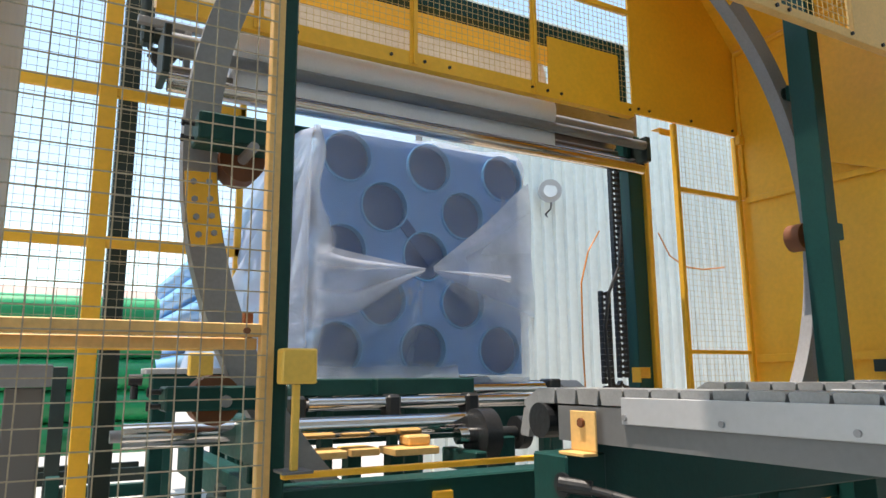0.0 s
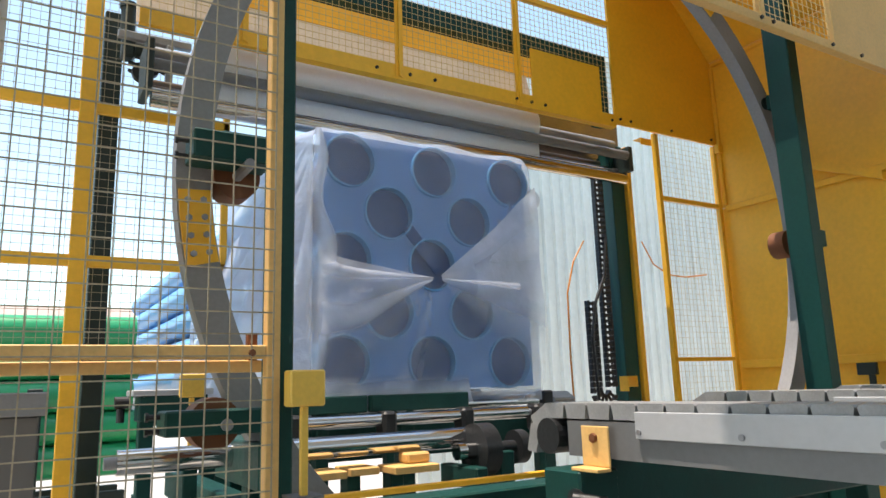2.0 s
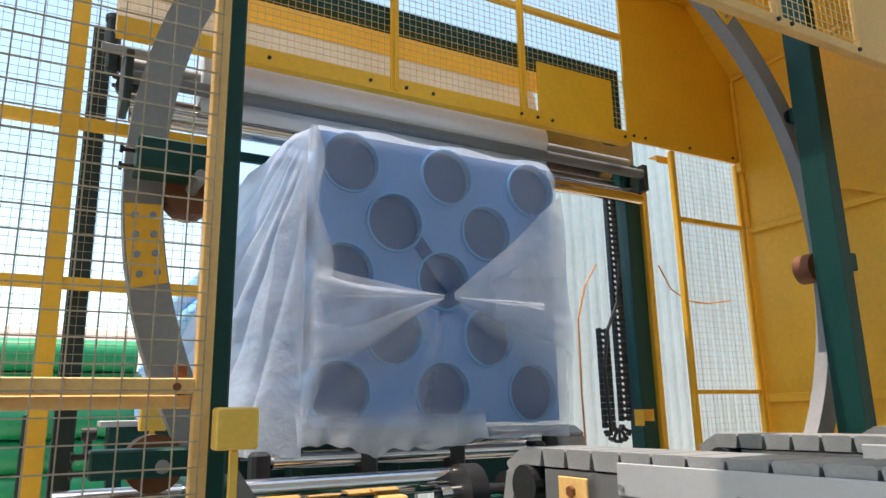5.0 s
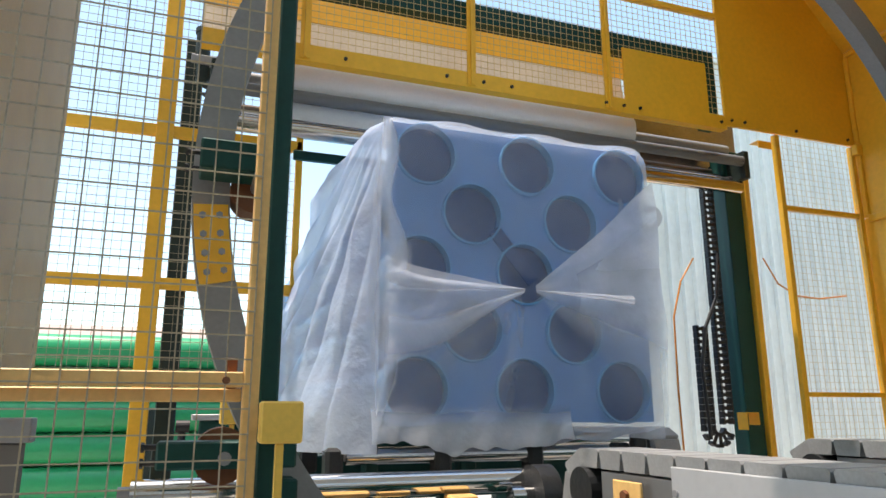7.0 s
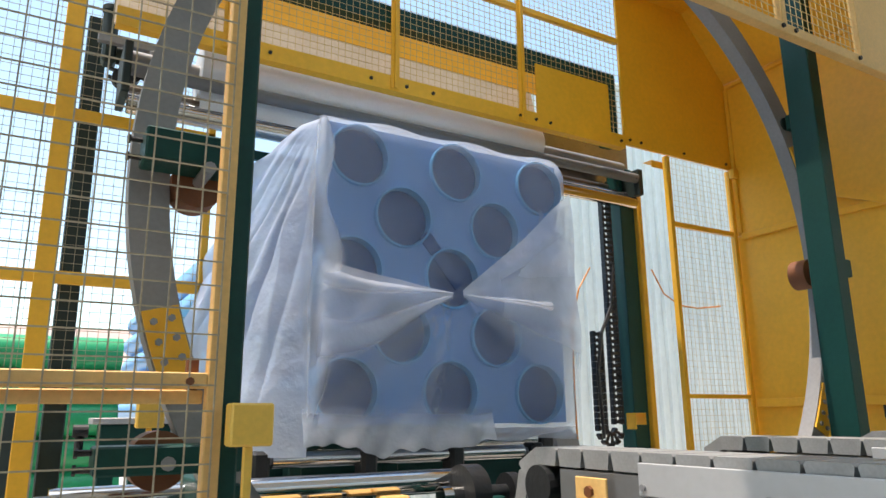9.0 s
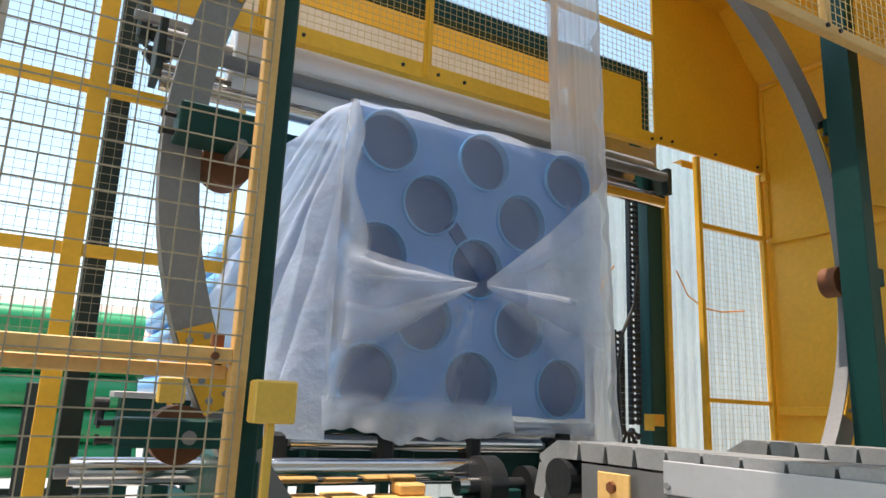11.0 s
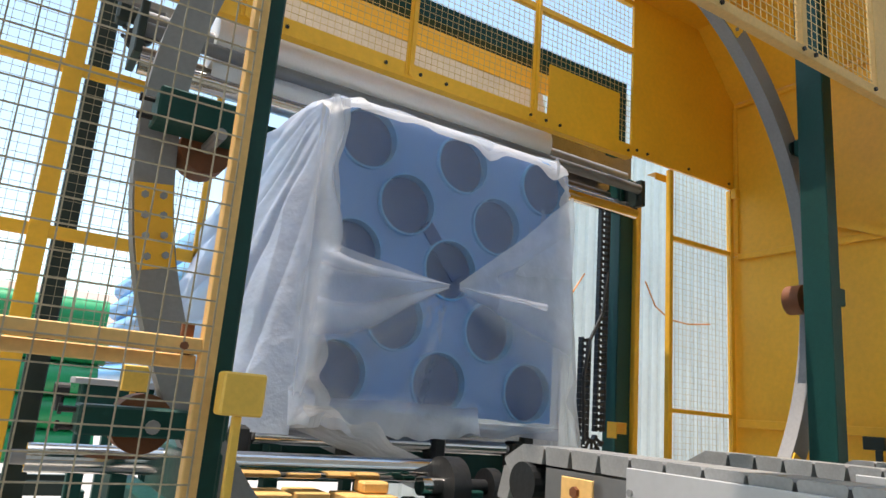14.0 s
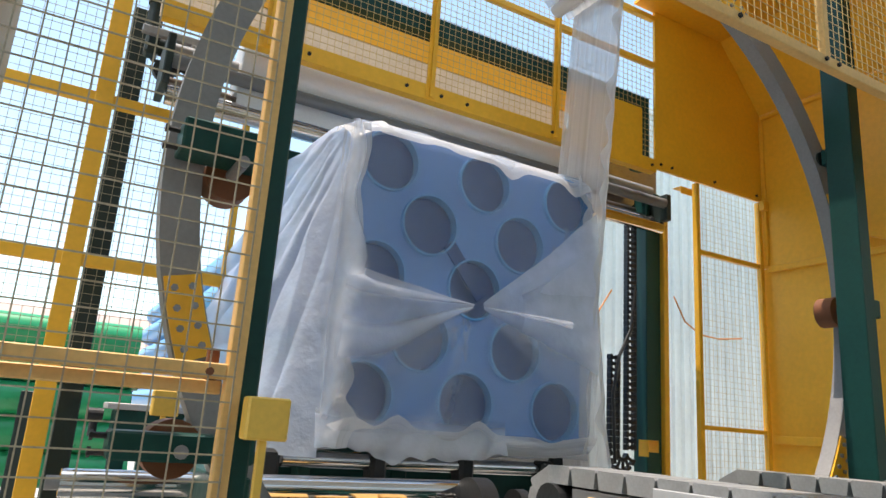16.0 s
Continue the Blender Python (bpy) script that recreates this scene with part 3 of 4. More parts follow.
for k in range(8):
    sp = arc_plate("splice_plate", -115 + 45 * k, 4.2, RIN + 0.006, ROUT - 0.006, -0.012, -0.002, YELLOW)
    for da in (-3.0, -1.0, 1.0, 3.0):
        for rr in (RIN + 0.035, ROUT - 0.035):
            a = radians(-115 + 45 * k + da)
            m = pose(rr * math.cos(a), -0.012, rr * math.sin(a))
            if ring_bolt is None:
                ring_bolt = part("bolt", rod(B(), (0, -0.010, 0), (0, 0, 0), 0.012, 6), STEEL, sp)
                ring_bolt.matrix_basis = m
            else:
                again(ring_bolt, "bolt", sp, m)
arc_plate("counterweight", 175, 6.5, RIN - 0.06, ROUT - 0.03, 0.084, 0.13, YELLOW, 10)

# carriage: its own x points away from the ring's centre, z along the ring
car = part("carriage", box(B(), 0.0, 0.04, 0.085, 0.12, -0.40, 0.42, 0.01), GREEN, ring, "dark green film carriage with white film on its rollers")
car.matrix_basis = pose(1.86, 0, 0)
b = B()
box(b, 0.045, 0.36, 0.086, 0.115, 0.30, 0.42, 0.01)
box(b, 0.045, 0.30, 0.086, 0.115, 0.08, 0.17, 0.01)
box(b, 0.045, 0.30, 0.086, 0.115, -0.17, -0.08, 0.01)
box(b, 0.045, 0.36, 0.086, 0.115, -0.40, -0.28, 0.01)
box(b, 0.25, 0.40, 0.086, 0.115, -0.279, 0.299, 0.01)
part("side_frame", b, GREEN, car)
b = B()
path_rod(b, [(0.38, 0.10, 0.36), (0.54, 0.10, 0.34), (0.55, 0.10, 0.30), (0.55, 0.10, -0.26), (0.38, 0.10, -0.28)], 0.016, 8)
part("guard_bar", b, BLACKISH, car)
for i, (rx, rz, rr, mt, n_) in enumerate(((0.10, 0.0, 0.135, PAPER, "film_roll"), (-0.02, 0.22, 0.05, PAPER, "stretch_roller"), (0.05, 0.34, 0.045, PAPER, "stretch_roller"), (-0.06, -0.20, 0.05, PAPER, "stretch_roller"), (0.03, -0.30, 0.045, PAPER, "stretch_roller"))):
    b = B()
    rod(b, (rx, 0.14, rz), (rx, 0.82, rz), rr, 24)
    rl = part(n_, b, mt, car, smooth=True)
    b = B()
    rod(b, (rx, 0.115, rz), (rx, 0.84, rz), 0.016, 10)
    part("axle", b, STEEL, rl)
# film running over the carriage rollers
b = B()
zig = [(0.09, 0.36), (-0.08, 0.26), (0.0, 0.18), (-0.07, 0.08), (0.0, -0.02), (-0.10, -0.12), (-0.02, -0.2), (-0.12, -0.28), (-0.02, -0.36)]
top = [b.verts.new((p[0], 0.16, p[1])) for p in zig]
bot = [b.verts.new((p[0] + 0.01, 0.80, p[1])) for p in zig]
for i in range(len(zig) - 1):
    b.faces.new((top[i], top[i + 1], bot[i + 1], bot[i]))
part("film", b, BAND, car)


# ---- pipe bundle and its film cover ----
BX, BZ, PX, PZ = 1.837, 2.18, 0.2525, 0.2615
PR, BELL = 0.122, 0.145
LEAN = (-0.020, -0.016, -0.005, -0.010, 0.020)
bundle = thing("pipe_bundle", "bundle of blue plastic pipes covered at its end by milky film", "pipe bundle", pose(BX, 3.0, BZ))


def turned(bb, profile, seg=36):
    """A closed profile of (radius, y) turned about the y axis."""
    rows = [[bb.verts.new((r * math.cos(2 * math.pi * i / seg), y, r * math.sin(2 * math.pi * i / seg))) for i in range(seg)] for r, y in profile]
    for A, C in zip(rows, rows[1:] + rows[:1]):
        for i in range(seg):
            k_ = (i + 1) % seg
            bb.faces.new((A[i], A[k_], C[k_], C[i]))
    bmesh.ops.recalc_face_normals(bb, faces=bb.faces)
    return bb


bell = part("pipe", turned(B(), [(BELL, 0.004), (BELL - 0.002, 0.0), (BELL - 0.009, 0.0), (BELL - 0.011, 0.16), (PR - 0.010, 0.22), (PR - 0.010, 7.0), (PR, 7.0), (PR, 0.24), (BELL, 0.17)]), BLUE, bundle, smooth=True)
plain = part("pipe", turned(B(), [(PR, 0.26), (PR - 0.010, 0.26), (PR - 0.010, 7.0), (PR, 7.0)], 28), BLUE, bundle, smooth=True)
# dark plug near the mouth stands in for the shade inside the pipe
plug = part("bore", rod(B(), (0, 0.045, 0), (0, 0.30, 0), BELL - 0.0125, 28, PR - 0.012), SHADEBLUE, bell)
used = set()
for r in range(-2, 3):
    for c in range(-2, 3):
        src = bell if (r + c) % 2 == 0 else plain
        m = pose(c * PX + LEAN[r + 2], random.uniform(0, 0.006), r * PZ, 0, random.uniform(0, 90), 0)
        if src not in used:
            src.matrix_basis = m
            used.add(src)
        else:
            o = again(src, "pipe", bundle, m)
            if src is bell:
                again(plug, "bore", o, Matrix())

HW, HH = 2 * PX + BELL + 0.036, 2 * PZ + BELL + 0.012


# blue board across the end, through which every other pipe shows
b = B()
ends = [(c * PX + LEAN[r + 2], r * PZ) for r in range(-2, 3) for c in range(-2, 3) if (r + c) % 2 == 0]
nx, ny = 128, 130
kept = {}


def board_vert(i, j):
    if (i, j) not in kept:
        kept[i, j] = b.verts.new(((i / nx * 2 - 1) * (HW - 0.04), 0.024, (j / ny * 2 - 1) * (HH - 0.02)))
    return kept[i, j]


for i in range(nx):
    for j in range(ny):
        x, z = ((i + 0.5) / nx * 2 - 1) * (HW - 0.04), ((j + 0.5) / ny * 2 - 1) * (HH - 0.02)
        if all(math.hypot(x - ex, z - ez) > BELL - 0.006 for ex, ez in ends):
            b.faces.new((board_vert(i, j), board_vert(i + 1, j), board_vert(i + 1, j + 1), board_vert(i, j + 1)))
part("end_board", b, BOARD, bundle, "blue board round the pipe ends")
# shade of the film's diagonal fold, added as a dark strip on the board
b = B()
box(b, -0.15, 0.15, 0.012, 0.020, -0.034, 0.034, 0.003)
fold_strip = part("fold_strip", b, SHADEBLUE, bundle, "dark blue strip added for the film's dark fold line")
fold_strip.matrix_basis = pose(-0.060, 0, 0.080, 0, 50, 0)


def sheet_mesh(f, nu, nv, u0=0.0, u1=1.0):
    bb = B()
    uv = bb.loops.layers.uv.new("uv")
    grid = [[bb.verts.new(f(i / nu, j / nv)) for j in range(nv + 1)] for i in range(nu + 1)]
    for i in range(nu):
        for j in range(nv):
            face = bb.faces.new((grid[i][j], grid[i + 1][j], grid[i + 1][j + 1], grid[i][j + 1]))
            for lp, (a, e) in zip(face.loops, ((i, j), (i + 1, j), (i + 1, j + 1), (i, j + 1))):
                lp[uv].uv = (u0 + (u1 - u0) * a / nu, e / nv)
    return bb


def nz(x, y, z, s):
    return noise.noise(Vector((x * s, y * s, z * s)))


KX, KZ = -0.01, -0.085
CR = 0.07


def drop(d, half):
    """How far the sheet falls away within CR of a rounded edge."""
    q = min(1.0, max(0.0, (abs(d) - half + CR) / CR))
    return CR * (1 - math.sqrt(1 - q * q * 0.99))


def rounded(x, z):
    """Draws the corners of the end in to an arc."""
    dx, dz = abs(x) - HW + CR, abs(z) - HH + CR
    if dx <= 0 or dz <= 0:
        return x, z
    s = max(dx, dz) / math.hypot(dx, dz)
    return math.copysign(HW - CR + dx * s, x), math.copysign(HH - CR + dz * s, z)



def cover_front(u, v):
    """The sheet drawn over the pipe ends, with folds that run to the knot."""
    x, z = (u * 2 - 1) * HW, (v * 2 - 1) * HH
    dx, dz = x - KX, z - KZ
    r, a = math.hypot(dx, dz), math.atan2(dz, dx)
    fold = 0.012 * math.exp(-r / 0.3) * math.sin(7 * a + 2.0) + 0.003 * math.sin(19 * a + 5 * r) * math.exp(-r / 0.5)
    pinch = 0.05 * math.exp(-(r / 0.11) ** 2)
    seam = -0.022 * math.exp(-(dz / 0.018) ** 2) * min(1, abs(dx) / 0.12) * (1 if abs(dx) < 0.42 else 0.4)
    edge = max(abs(x) / HW, abs(z) / HH)
    bow = 0.035 * max(0, (edge - 0.86) / 0.14) ** 2
    x, z = rounded(x, z)
    return (x, -0.022 + fold * 0.6 + pinch + seam + bow + 0.010 * nz(x, 0, z, 6), z)


part("film_cover_front", sheet_mesh(cover_front, 90, 90), TAUT, bundle, "milky film gathered to a knot", smooth=True)


def pleat(a0, a1, r0, amp, waves, reach_part=0.995, curl=0.0, lift=0.040, u0=0.0, u1=1.0, mat=PLEAT):
    """A loose fan of film between two folds that run out from the knot to the edge."""
    def f(u, v):
        bend = curl * math.sin(v * 3.0) + 2.2 * nz(v * 0.5, a0 * 0.1, u * 0.3, 5) * v
        a = radians(a0 + (a1 - a0) * u + bend)
        ca, sa = math.cos(a), math.sin(a)
        reach = min((HW - KX) / ca if ca > 1e-6 else (HW + KX) / -ca if ca < -1e-6 else 9, (HH - KZ) / sa if sa > 1e-6 else (HH + KZ) / -sa if sa < -1e-6 else 9)
        r = r0 + (reach * reach_part - r0) * v
        x, z = KX + r * ca, KZ + r * sa
        y = -lift - 0.02 * math.sin(math.pi * u) * v - amp * math.sin(u * waves) * (0.3 + v) + 0.008 * nz(x, 3, z, 7)
        return (x, y, z)
    part("film_pleat", sheet_mesh(f, 24, 24, u0, u1), mat, bundle, "loose whitish fold of film", smooth=True)


pleat(-40, 39, 0.03, 0.008, 9, u0=0.0, u1=0.6)
pleat(-30, 30, 0.25, 0.010, 7, 0.995, 2, 0.050)
pleat(-44, -20, 0.10, 0.006, 5, 0.97, 3, 0.046, mat=THIN)
pleat(-5, 0, 0.03, 0.005, 3, 0.75, 0, 0.056)
pleat(172, 214, 0.03, 0.008, 8, u0=0.3, u1=1.0)
pleat(174, 182, 0.03, 0.005, 3, 0.98, 3, 0.052, 0.3, 1.0)
pleat(190, 206, 0.05, 0.006, 4, 0.98, 6, 0.054)
pleat(206, 238, 0.16, 0.010, 7, 0.985, -5, 0.048, mat=THIN)
pleat(222, 232, 0.08, 0.005, 3, 0.985, -9, 0.052, mat=THIN)
pleat(240, 250, 0.10, 0.005, 3, 0.97, 5, 0.047, mat=THIN)


def edge_pleat(u, v):
    """The loose fold that stands along the left edge of the end."""
    z = HH * 0.95 - v * HH * 1.95
    w = 0.03 + 0.045 * math.sin(v * math.pi) ** 2 + 0.02 * math.sin(v * 17)
    return (-HW - 0.02 + w * u * 1.6 - 0.05 * math.sin(v * math.pi) * (1 - u), -0.035 - 0.05 * math.sin(u * math.pi) * (0.4 + 0.6 * math.sin(v * 5)), z)


part("film_pleat", sheet_mesh(edge_pleat, 14, 40), PLEAT, bundle, smooth=True)


def cover_left(u, v):
    """The left drape: hangs from the top edge and flares out towards its foot."""
    y, z = u * 1.25, HH - v * (2 * HH + 0.10)
    fan = math.atan2(v * 1.1, u + 0.04)
    near = min(1.0, 9 * u)
    flare = 0.36 * v ** 1.25 * (0.2 * near + 0.8 * u ** 0.8) + 0.03 * u
    wave = (0.036 * math.sin(fan * 13 + 1.0) + 0.010 * math.sin(fan * 31 + 2 * u)) * min(1, math.hypot(u, v) * 1.6)
    return (-HW - 0.004 + drop(z, HH) * (1 if z > 0 else 0) - flare - (abs(wave) * 0.9 + 0.04 + 0.02 * nz(0, y, z, 4)) * near, 0.012 + y + 0.05 * v * u, z)


part("film_cover_side", sheet_mesh(cover_left, 220, 170), DRAPE, bundle, "milky film hanging in folds", smooth=True)


def cover_top(u, v):
    x, y = (u * 2 - 1) * HW, v * 1.25 + 0.012
    return (x, y, HH + 0.004 - drop(x, HW) + 0.012 * math.sin(x * 14) * math.sin(y * 9 + 1) + 0.02 * nz(x, y, 0, 5) * min(1, v * 6))


part("film_cover_top", sheet_mesh(cover_top, 50, 40), FILM, bundle, smooth=True)


def cover_right(u, v):
    y, z = u * 1.25, HH - v * (2 * HH + 0.06)
    return (HW + 0.004 - drop(z, HH) * (1 if z > 0 else 0) + 0.012 * math.sin(u * 22 + 3 * v) * (0.3 + v) + 0.01 * nz(1, y, z, 6), 0.012 + y, z)


part("film_cover_side", sheet_mesh(cover_right, 50, 40), FILM, bundle, smooth=True)


def cover_foot(u, v):
    """The skirt under the end."""
    x = (u * 2 - 1) * HW
    sag = 0.05 + 0.05 * math.sin(u * math.pi) + 0.012 * math.sin(u * 31)
    return (x, -0.01 + v * 0.5, -HH - 0.0 - sag * math.sin(min(1, v * 1.6) * math.pi * 0.5) * (1 - 0.25 * v) + 0.01 * nz(x, v, 2, 7))


part("film_cover_foot", sheet_mesh(cover_foot, 60, 20), FILM, bundle, smooth=True)


def cover_hem(u, v):
    """The loose hem that hangs in front of the rollers."""
    x = -HW - 0.04 + u * (HW + 0.22)
    fall = 0.045 + 0.055 * math.sin(u * math.pi) ** 2 + 0.045 * nz(u * 5, 1, 4, 1.3) + 0.025 * nz(u * 14, 2, 7, 1.0)
    return (x, -0.018 - 0.02 * math.sin(u * 24 + 2 * v) * v - 0.02 * v, -HH + 0.10 - (fall + 0.10) * v)


part("film_cover_hem", sheet_mesh(lambda u, v: cover_hem(v, u), 10, 90, 0.0, 0.7), PLEAT, bundle, "crumpled loose hem of milky film", smooth=True)


# ---- rollers under the bundle ----
def roller_unit(name, label, x0, x1, y, z, r):
    t_ = thing(name, label, "roller", pose(0, y, z))
    bb = B()
    rod(bb, (x0, 0, 0), (x1, 0, 0), r, 28)
    part("roll", bb, CHROME, t_, smooth=True)
    bb = B()
    rod(bb, (x0 - 0.04, 0, 0), (x1 + 0.12, 0, 0), r * 0.5, 14)
    part("shaft", bb, STEEL, t_, smooth=True)
    return t_


r1 = roller_unit("steel_roller", "long polished steel roller under the bundle", 0.26, 1.72, 2.86, 1.30, 0.045)
b = B()
rod(b, (1.70, -0.10, -0.05), (1.78, -0.10, -0.05), 0.115, 36)
part("pulley", b, CASTING, r1, smooth=True)
b = B()
rod(b, (1.61, -0.10, -0.05), (1.70, -0.10, -0.05), 0.038, 20)
part("shaft_end", b, CHROME, r1, smooth=True)
b = B()
rod(b, (1.78, -0.10, -0.05), (1.92, -0.10, -0.05), 0.03, 20)
rod(b, (1.92, -0.10, -0.05), (1.97, -0.10, -0.05), 0.075, 28)
part("pulley", b, CASTING, r1, smooth=True)
r2 = roller_unit("steel_roller", "polished steel roller between black bearing blocks", 1.05, 2.3, 3.15, 1.385, 0.032)
for px in (0.95, 1.42, 1.86, 2.32):
    b = B()
    box(b, px + 0.01, px + 0.085, -0.05, 0.05, -0.10, 0.04, 0.015)
    part("bearing_block", b, CASTING, r2)
r3 = roller_unit("steel_roller", "polished steel roller behind the bearing blocks", 1.0, 2.6, 3.45, 1.43, 0.045)
for px in (0.90, 2.62):
    b = B()
    box(b, px, px + 0.08, -0.06, 0.06, -0.12, 0.06, 0.01)
    part("bearing_block", b, CASTING, r3)

base = thing("welded_chassis", "dark green welded steel base frame of the machine", "machine frame")
for n_, a in (("cross_beam", (0.64, 3.90, 2.16, 2.30, 1.06, 1.172)), 
              
              ("side_beam", (1.32, 1.44, 2.31, 2.64, 1.0, 1.10)), ("leg", (1.32, 1.44, 2.17, 2.29, 0, 1.059)), ("leg", (3.70, 3.82, 2.17, 2.29, 0, 1.059)), 
              ("stand", (0.98, 1.02, 3.11, 3.17, 0.0, 1.30)), ("stand", (1.45, 1.49, 3.11, 3.17, 0.0, 1.30)), ("stand", (1.89, 1.93, 3.11, 3.17, 0.0, 1.30)), ("stand", (2.35, 2.39, 3.11, 3.17, 0.0, 1.30)),
              ("stand", (0.90, 0.98, 3.40, 3.5, 0.0, 1.31)), ("stand", (2.62, 2.70, 3.40, 3.5, 0.0, 1.31)),
              ("cross_beam", (1.70, 3.9, 2.50, 2.62, 0.84, 1.0)), ("leg", (3.2, 3.32, 2.505, 2.615, 0, 0.839)), ("leg", (2.0, 2.12, 2.505, 2.615, 0, 0.839)), ("stand", (1.62, 1.68, 2.62, 2.92, 1.101, 1.19)), ("back_plate", (0.94, 2.70, 3.56, 3.575, 1.20, 1.37)), ("support_block", (1.02, 1.40, 3.21, 3.39, 1.42, 1.50)), ("support_block", (1.42, 1.98, 3.21, 3.39, 1.42, 1.50)), ("stand", (1.60, 1.68, 3.26, 3.34, 0.0, 1.419)), ("stand", (1.16, 1.22, 3.26, 3.34, 0.0, 1.419)), ("side_beam", (0.70, 0.80, 2.40, 4.4, 0.98, 1.12)), ("side_beam", (0.66, 0.76, 2.5, 3.1, 1.20, 1.36)), ("stand", (0.68, 0.74, 2.7, 2.78, 1.121, 1.199)), ("cross_beam", (0.85, 2.9, 3.62, 3.70, 1.16, 1.30)), ("leg", (0.86, 0.94, 3.621, 3.699, 0, 1.159)), ("leg", (2.8, 2.88, 3.621, 3.699, 0, 1.159)), ("leg", (1.80, 1.88, 2.70, 2.82, 0.0, 1.24))):
    b = B()
    box(b, *a, 0.006)
    part(n_, b, GREEN, base)
for x0, x1, y0 in ((0.84, 1.09, 2.74), (1.12, 1.25, 2.78), (1.28, 1.49, 2.70)):
    b = B()
    box(b, x0, x1, y0, y0 + 0.17, 1.185, 1.215, 0.004)
    part("yellow_pad", b, CREAM, base, "faded yellow steel pad")
    b = B()
    box(b, x0 + 0.02, x0 + 0.08, y0 + 0.08, y0 + 0.16, 0.0, 1.184, 0.004)
    part("stand", b, GREEN, base)
b = B()
box(b, 1.37, 1.48, 2.76, 2.85, 1.217, 1.26, 0.008)
part("yellow_pad", b, CREAM, base)
b = B()
box(b, 0.60, 1.62, 1.985, 2.01, 1.225, 1.243, 0.003)
part("yellow_bar", b, YELLOW, base, "thin yellow cross bar")
b = B()
box(b, 1.160, 1.236, 2.14, 2.157, 0.86, 1.13, 0.004)
part("yellow_plate", b, YELLOW, base, "yellow stop plate with a bolt")

sensor = thing("sensor_box", "yellow sensor box on a thin yellow pole", "sensor", pose(0.630, 1.985, 1.25))
b = B()
box(b, -0.05, 0.052, -0.035, 0.025, 0.238, 0.338, 0.005)
part("housing", b, PALEYELLOW, sensor)
b = B()
box(b, -0.009, 0.011, -0.01, 0.01, 0.0, 0.237, 0.002)
part("pole", b, PALEYELLOW, sensor)
b = B()
box(b, -0.04, 0.05, -0.03, 0.06, -0.008, 0.0, 0.001)
part("foot", b, GALV, sensor)


back_sensor = copy_thing(sensor, pose(0.60, 3.30, 1.28))
tagged(back_sensor, "yellow sensor box on a thin pole behind the ring")
b = B()
box(b, 0.57, 0.63, 3.27, 3.33, 0, 1.271, 0.004)
tagged(part("sensor_stand", b, GREEN), "slim dark green stand under the rear sensor", "stand")

# ---- chain conveyors ----
def slat_data():
    bb = B()
    pr = [(-0.0400, -0.032), (0.0400, -0.032), (0.0470, 0.008), (0.042, 0.014), (-0.042, 0.014), (-0.0470, 0.008)]
    A = [bb.verts.new((-0.085, p[0], p[1])) for p in pr]
    C = [bb.verts.new((0.085, p[0], p[1])) for p in pr]
    bb.faces.new(A)
    bb.faces.new(C[::-1])
    for i in range(6):
        j = (i + 1) % 6
        bb.faces.new((A[i], C[i], C[j], A[j]))
    bmesh.ops.recalc_face_normals(bb, faces=bb.faces)
    me = bpy.data.meshes.new("slat")
    bb.to_mesh(me)
    bb.free()
    me.materials.append(SLAT)
    return me


SLATS = slat_data()


def conveyor(label, xc, y_nose, length, top, d, guard=True, white_from=0.45):
    """A slat chain conveyor with its nose at y_nose, running off in the direction d (+1 or -1) along y."""
    c = thing("slat_conveyor", label, "conveyor", pose(xc, y_nose, top), "slat chain conveyors")
    n = int(length / 0.1)
    def put(y, z, tilt):
        o = new("slat", SLATS)
        o.parent = c
        o.matrix_basis = pose(0, y, z, tilt, 0, 0)
    for i in range(n):
        put(d * (0.10 + 0.1 * i), -0.014, 0)
    for i, (a_, b_) in enumerate(((0.025, -0.034), (-0.02, -0.11))):
        put(d * a_, b_, d * (28 + 46 * i))
    for i in range(13, n):
        put(d * (0.10 + 0.1 * i), -0.235, 180)
    bb = B()
    y0, y1 = sorted((d * 0.16, d * length))
    box(bb, -0.085, -0.07, y0, y1, -0.155, -0.052)
    part("side_rail", bb, GALV, c)
    bb = B()
    box(bb, 0.07, 0.085, y0, y1, -0.17, -0.052)
    part("side_rail", bb, GALV, c)
    bb = B()
    box(bb, -0.069, 0.069, y0, y1, -0.12, -0.056)
    part("chain_bed", bb, BLACKISH, c)
    if guard:
        bb = B()
        y0, y1 = sorted((d * white_from, d * length))
        box(bb, -0.097, -0.088, y0, y1, -0.094, -0.022, 0.002)
        part("side_guard", bb, ALU, c, "pale aluminium side guard")
        for k in range(int((length - white_from) / 0.32)):
            bb = B()
            yy = d * (white_from + 0.015 + 0.32 * k)
            rod(bb, (-0.102, yy, -0.076), (-0.096, yy, -0.076), 0.008, 12)
            part("bolt", bb, STEEL, c)
    bb = B()
    rod(bb, (-0.10, d * 0.08, -0.10), (0.10, d * 0.08, -0.10), 0.055, 20)
    part("sprocket", bb, CASTING, c)
    return c


conveyor("grey slat chain conveyor with a pale side guard", 1.485, 1.93, 6.0, 1.468, -1)
conveyor("grey slat chain conveyor farther across the infeed", 2.37, 2.02, 6.09, 1.478, -1, True, 0.58)
conveyor("grey slat chain conveyor beside the yellow housing", 3.33, 2.03, 6.1, 1.478, -1, False)
conveyor("grey slat chain conveyor under the bundle", 1.45, 3.75, 7.0, 1.508, 1, False)
conveyor("grey slat chain conveyor behind the rollers", 2.36, 3.75, 7.0, 1.508, 1, False)
conveyor("grey slat chain conveyor behind the polished rollers", 3.035, 3.70, 6.5, 1.478, 1, False)
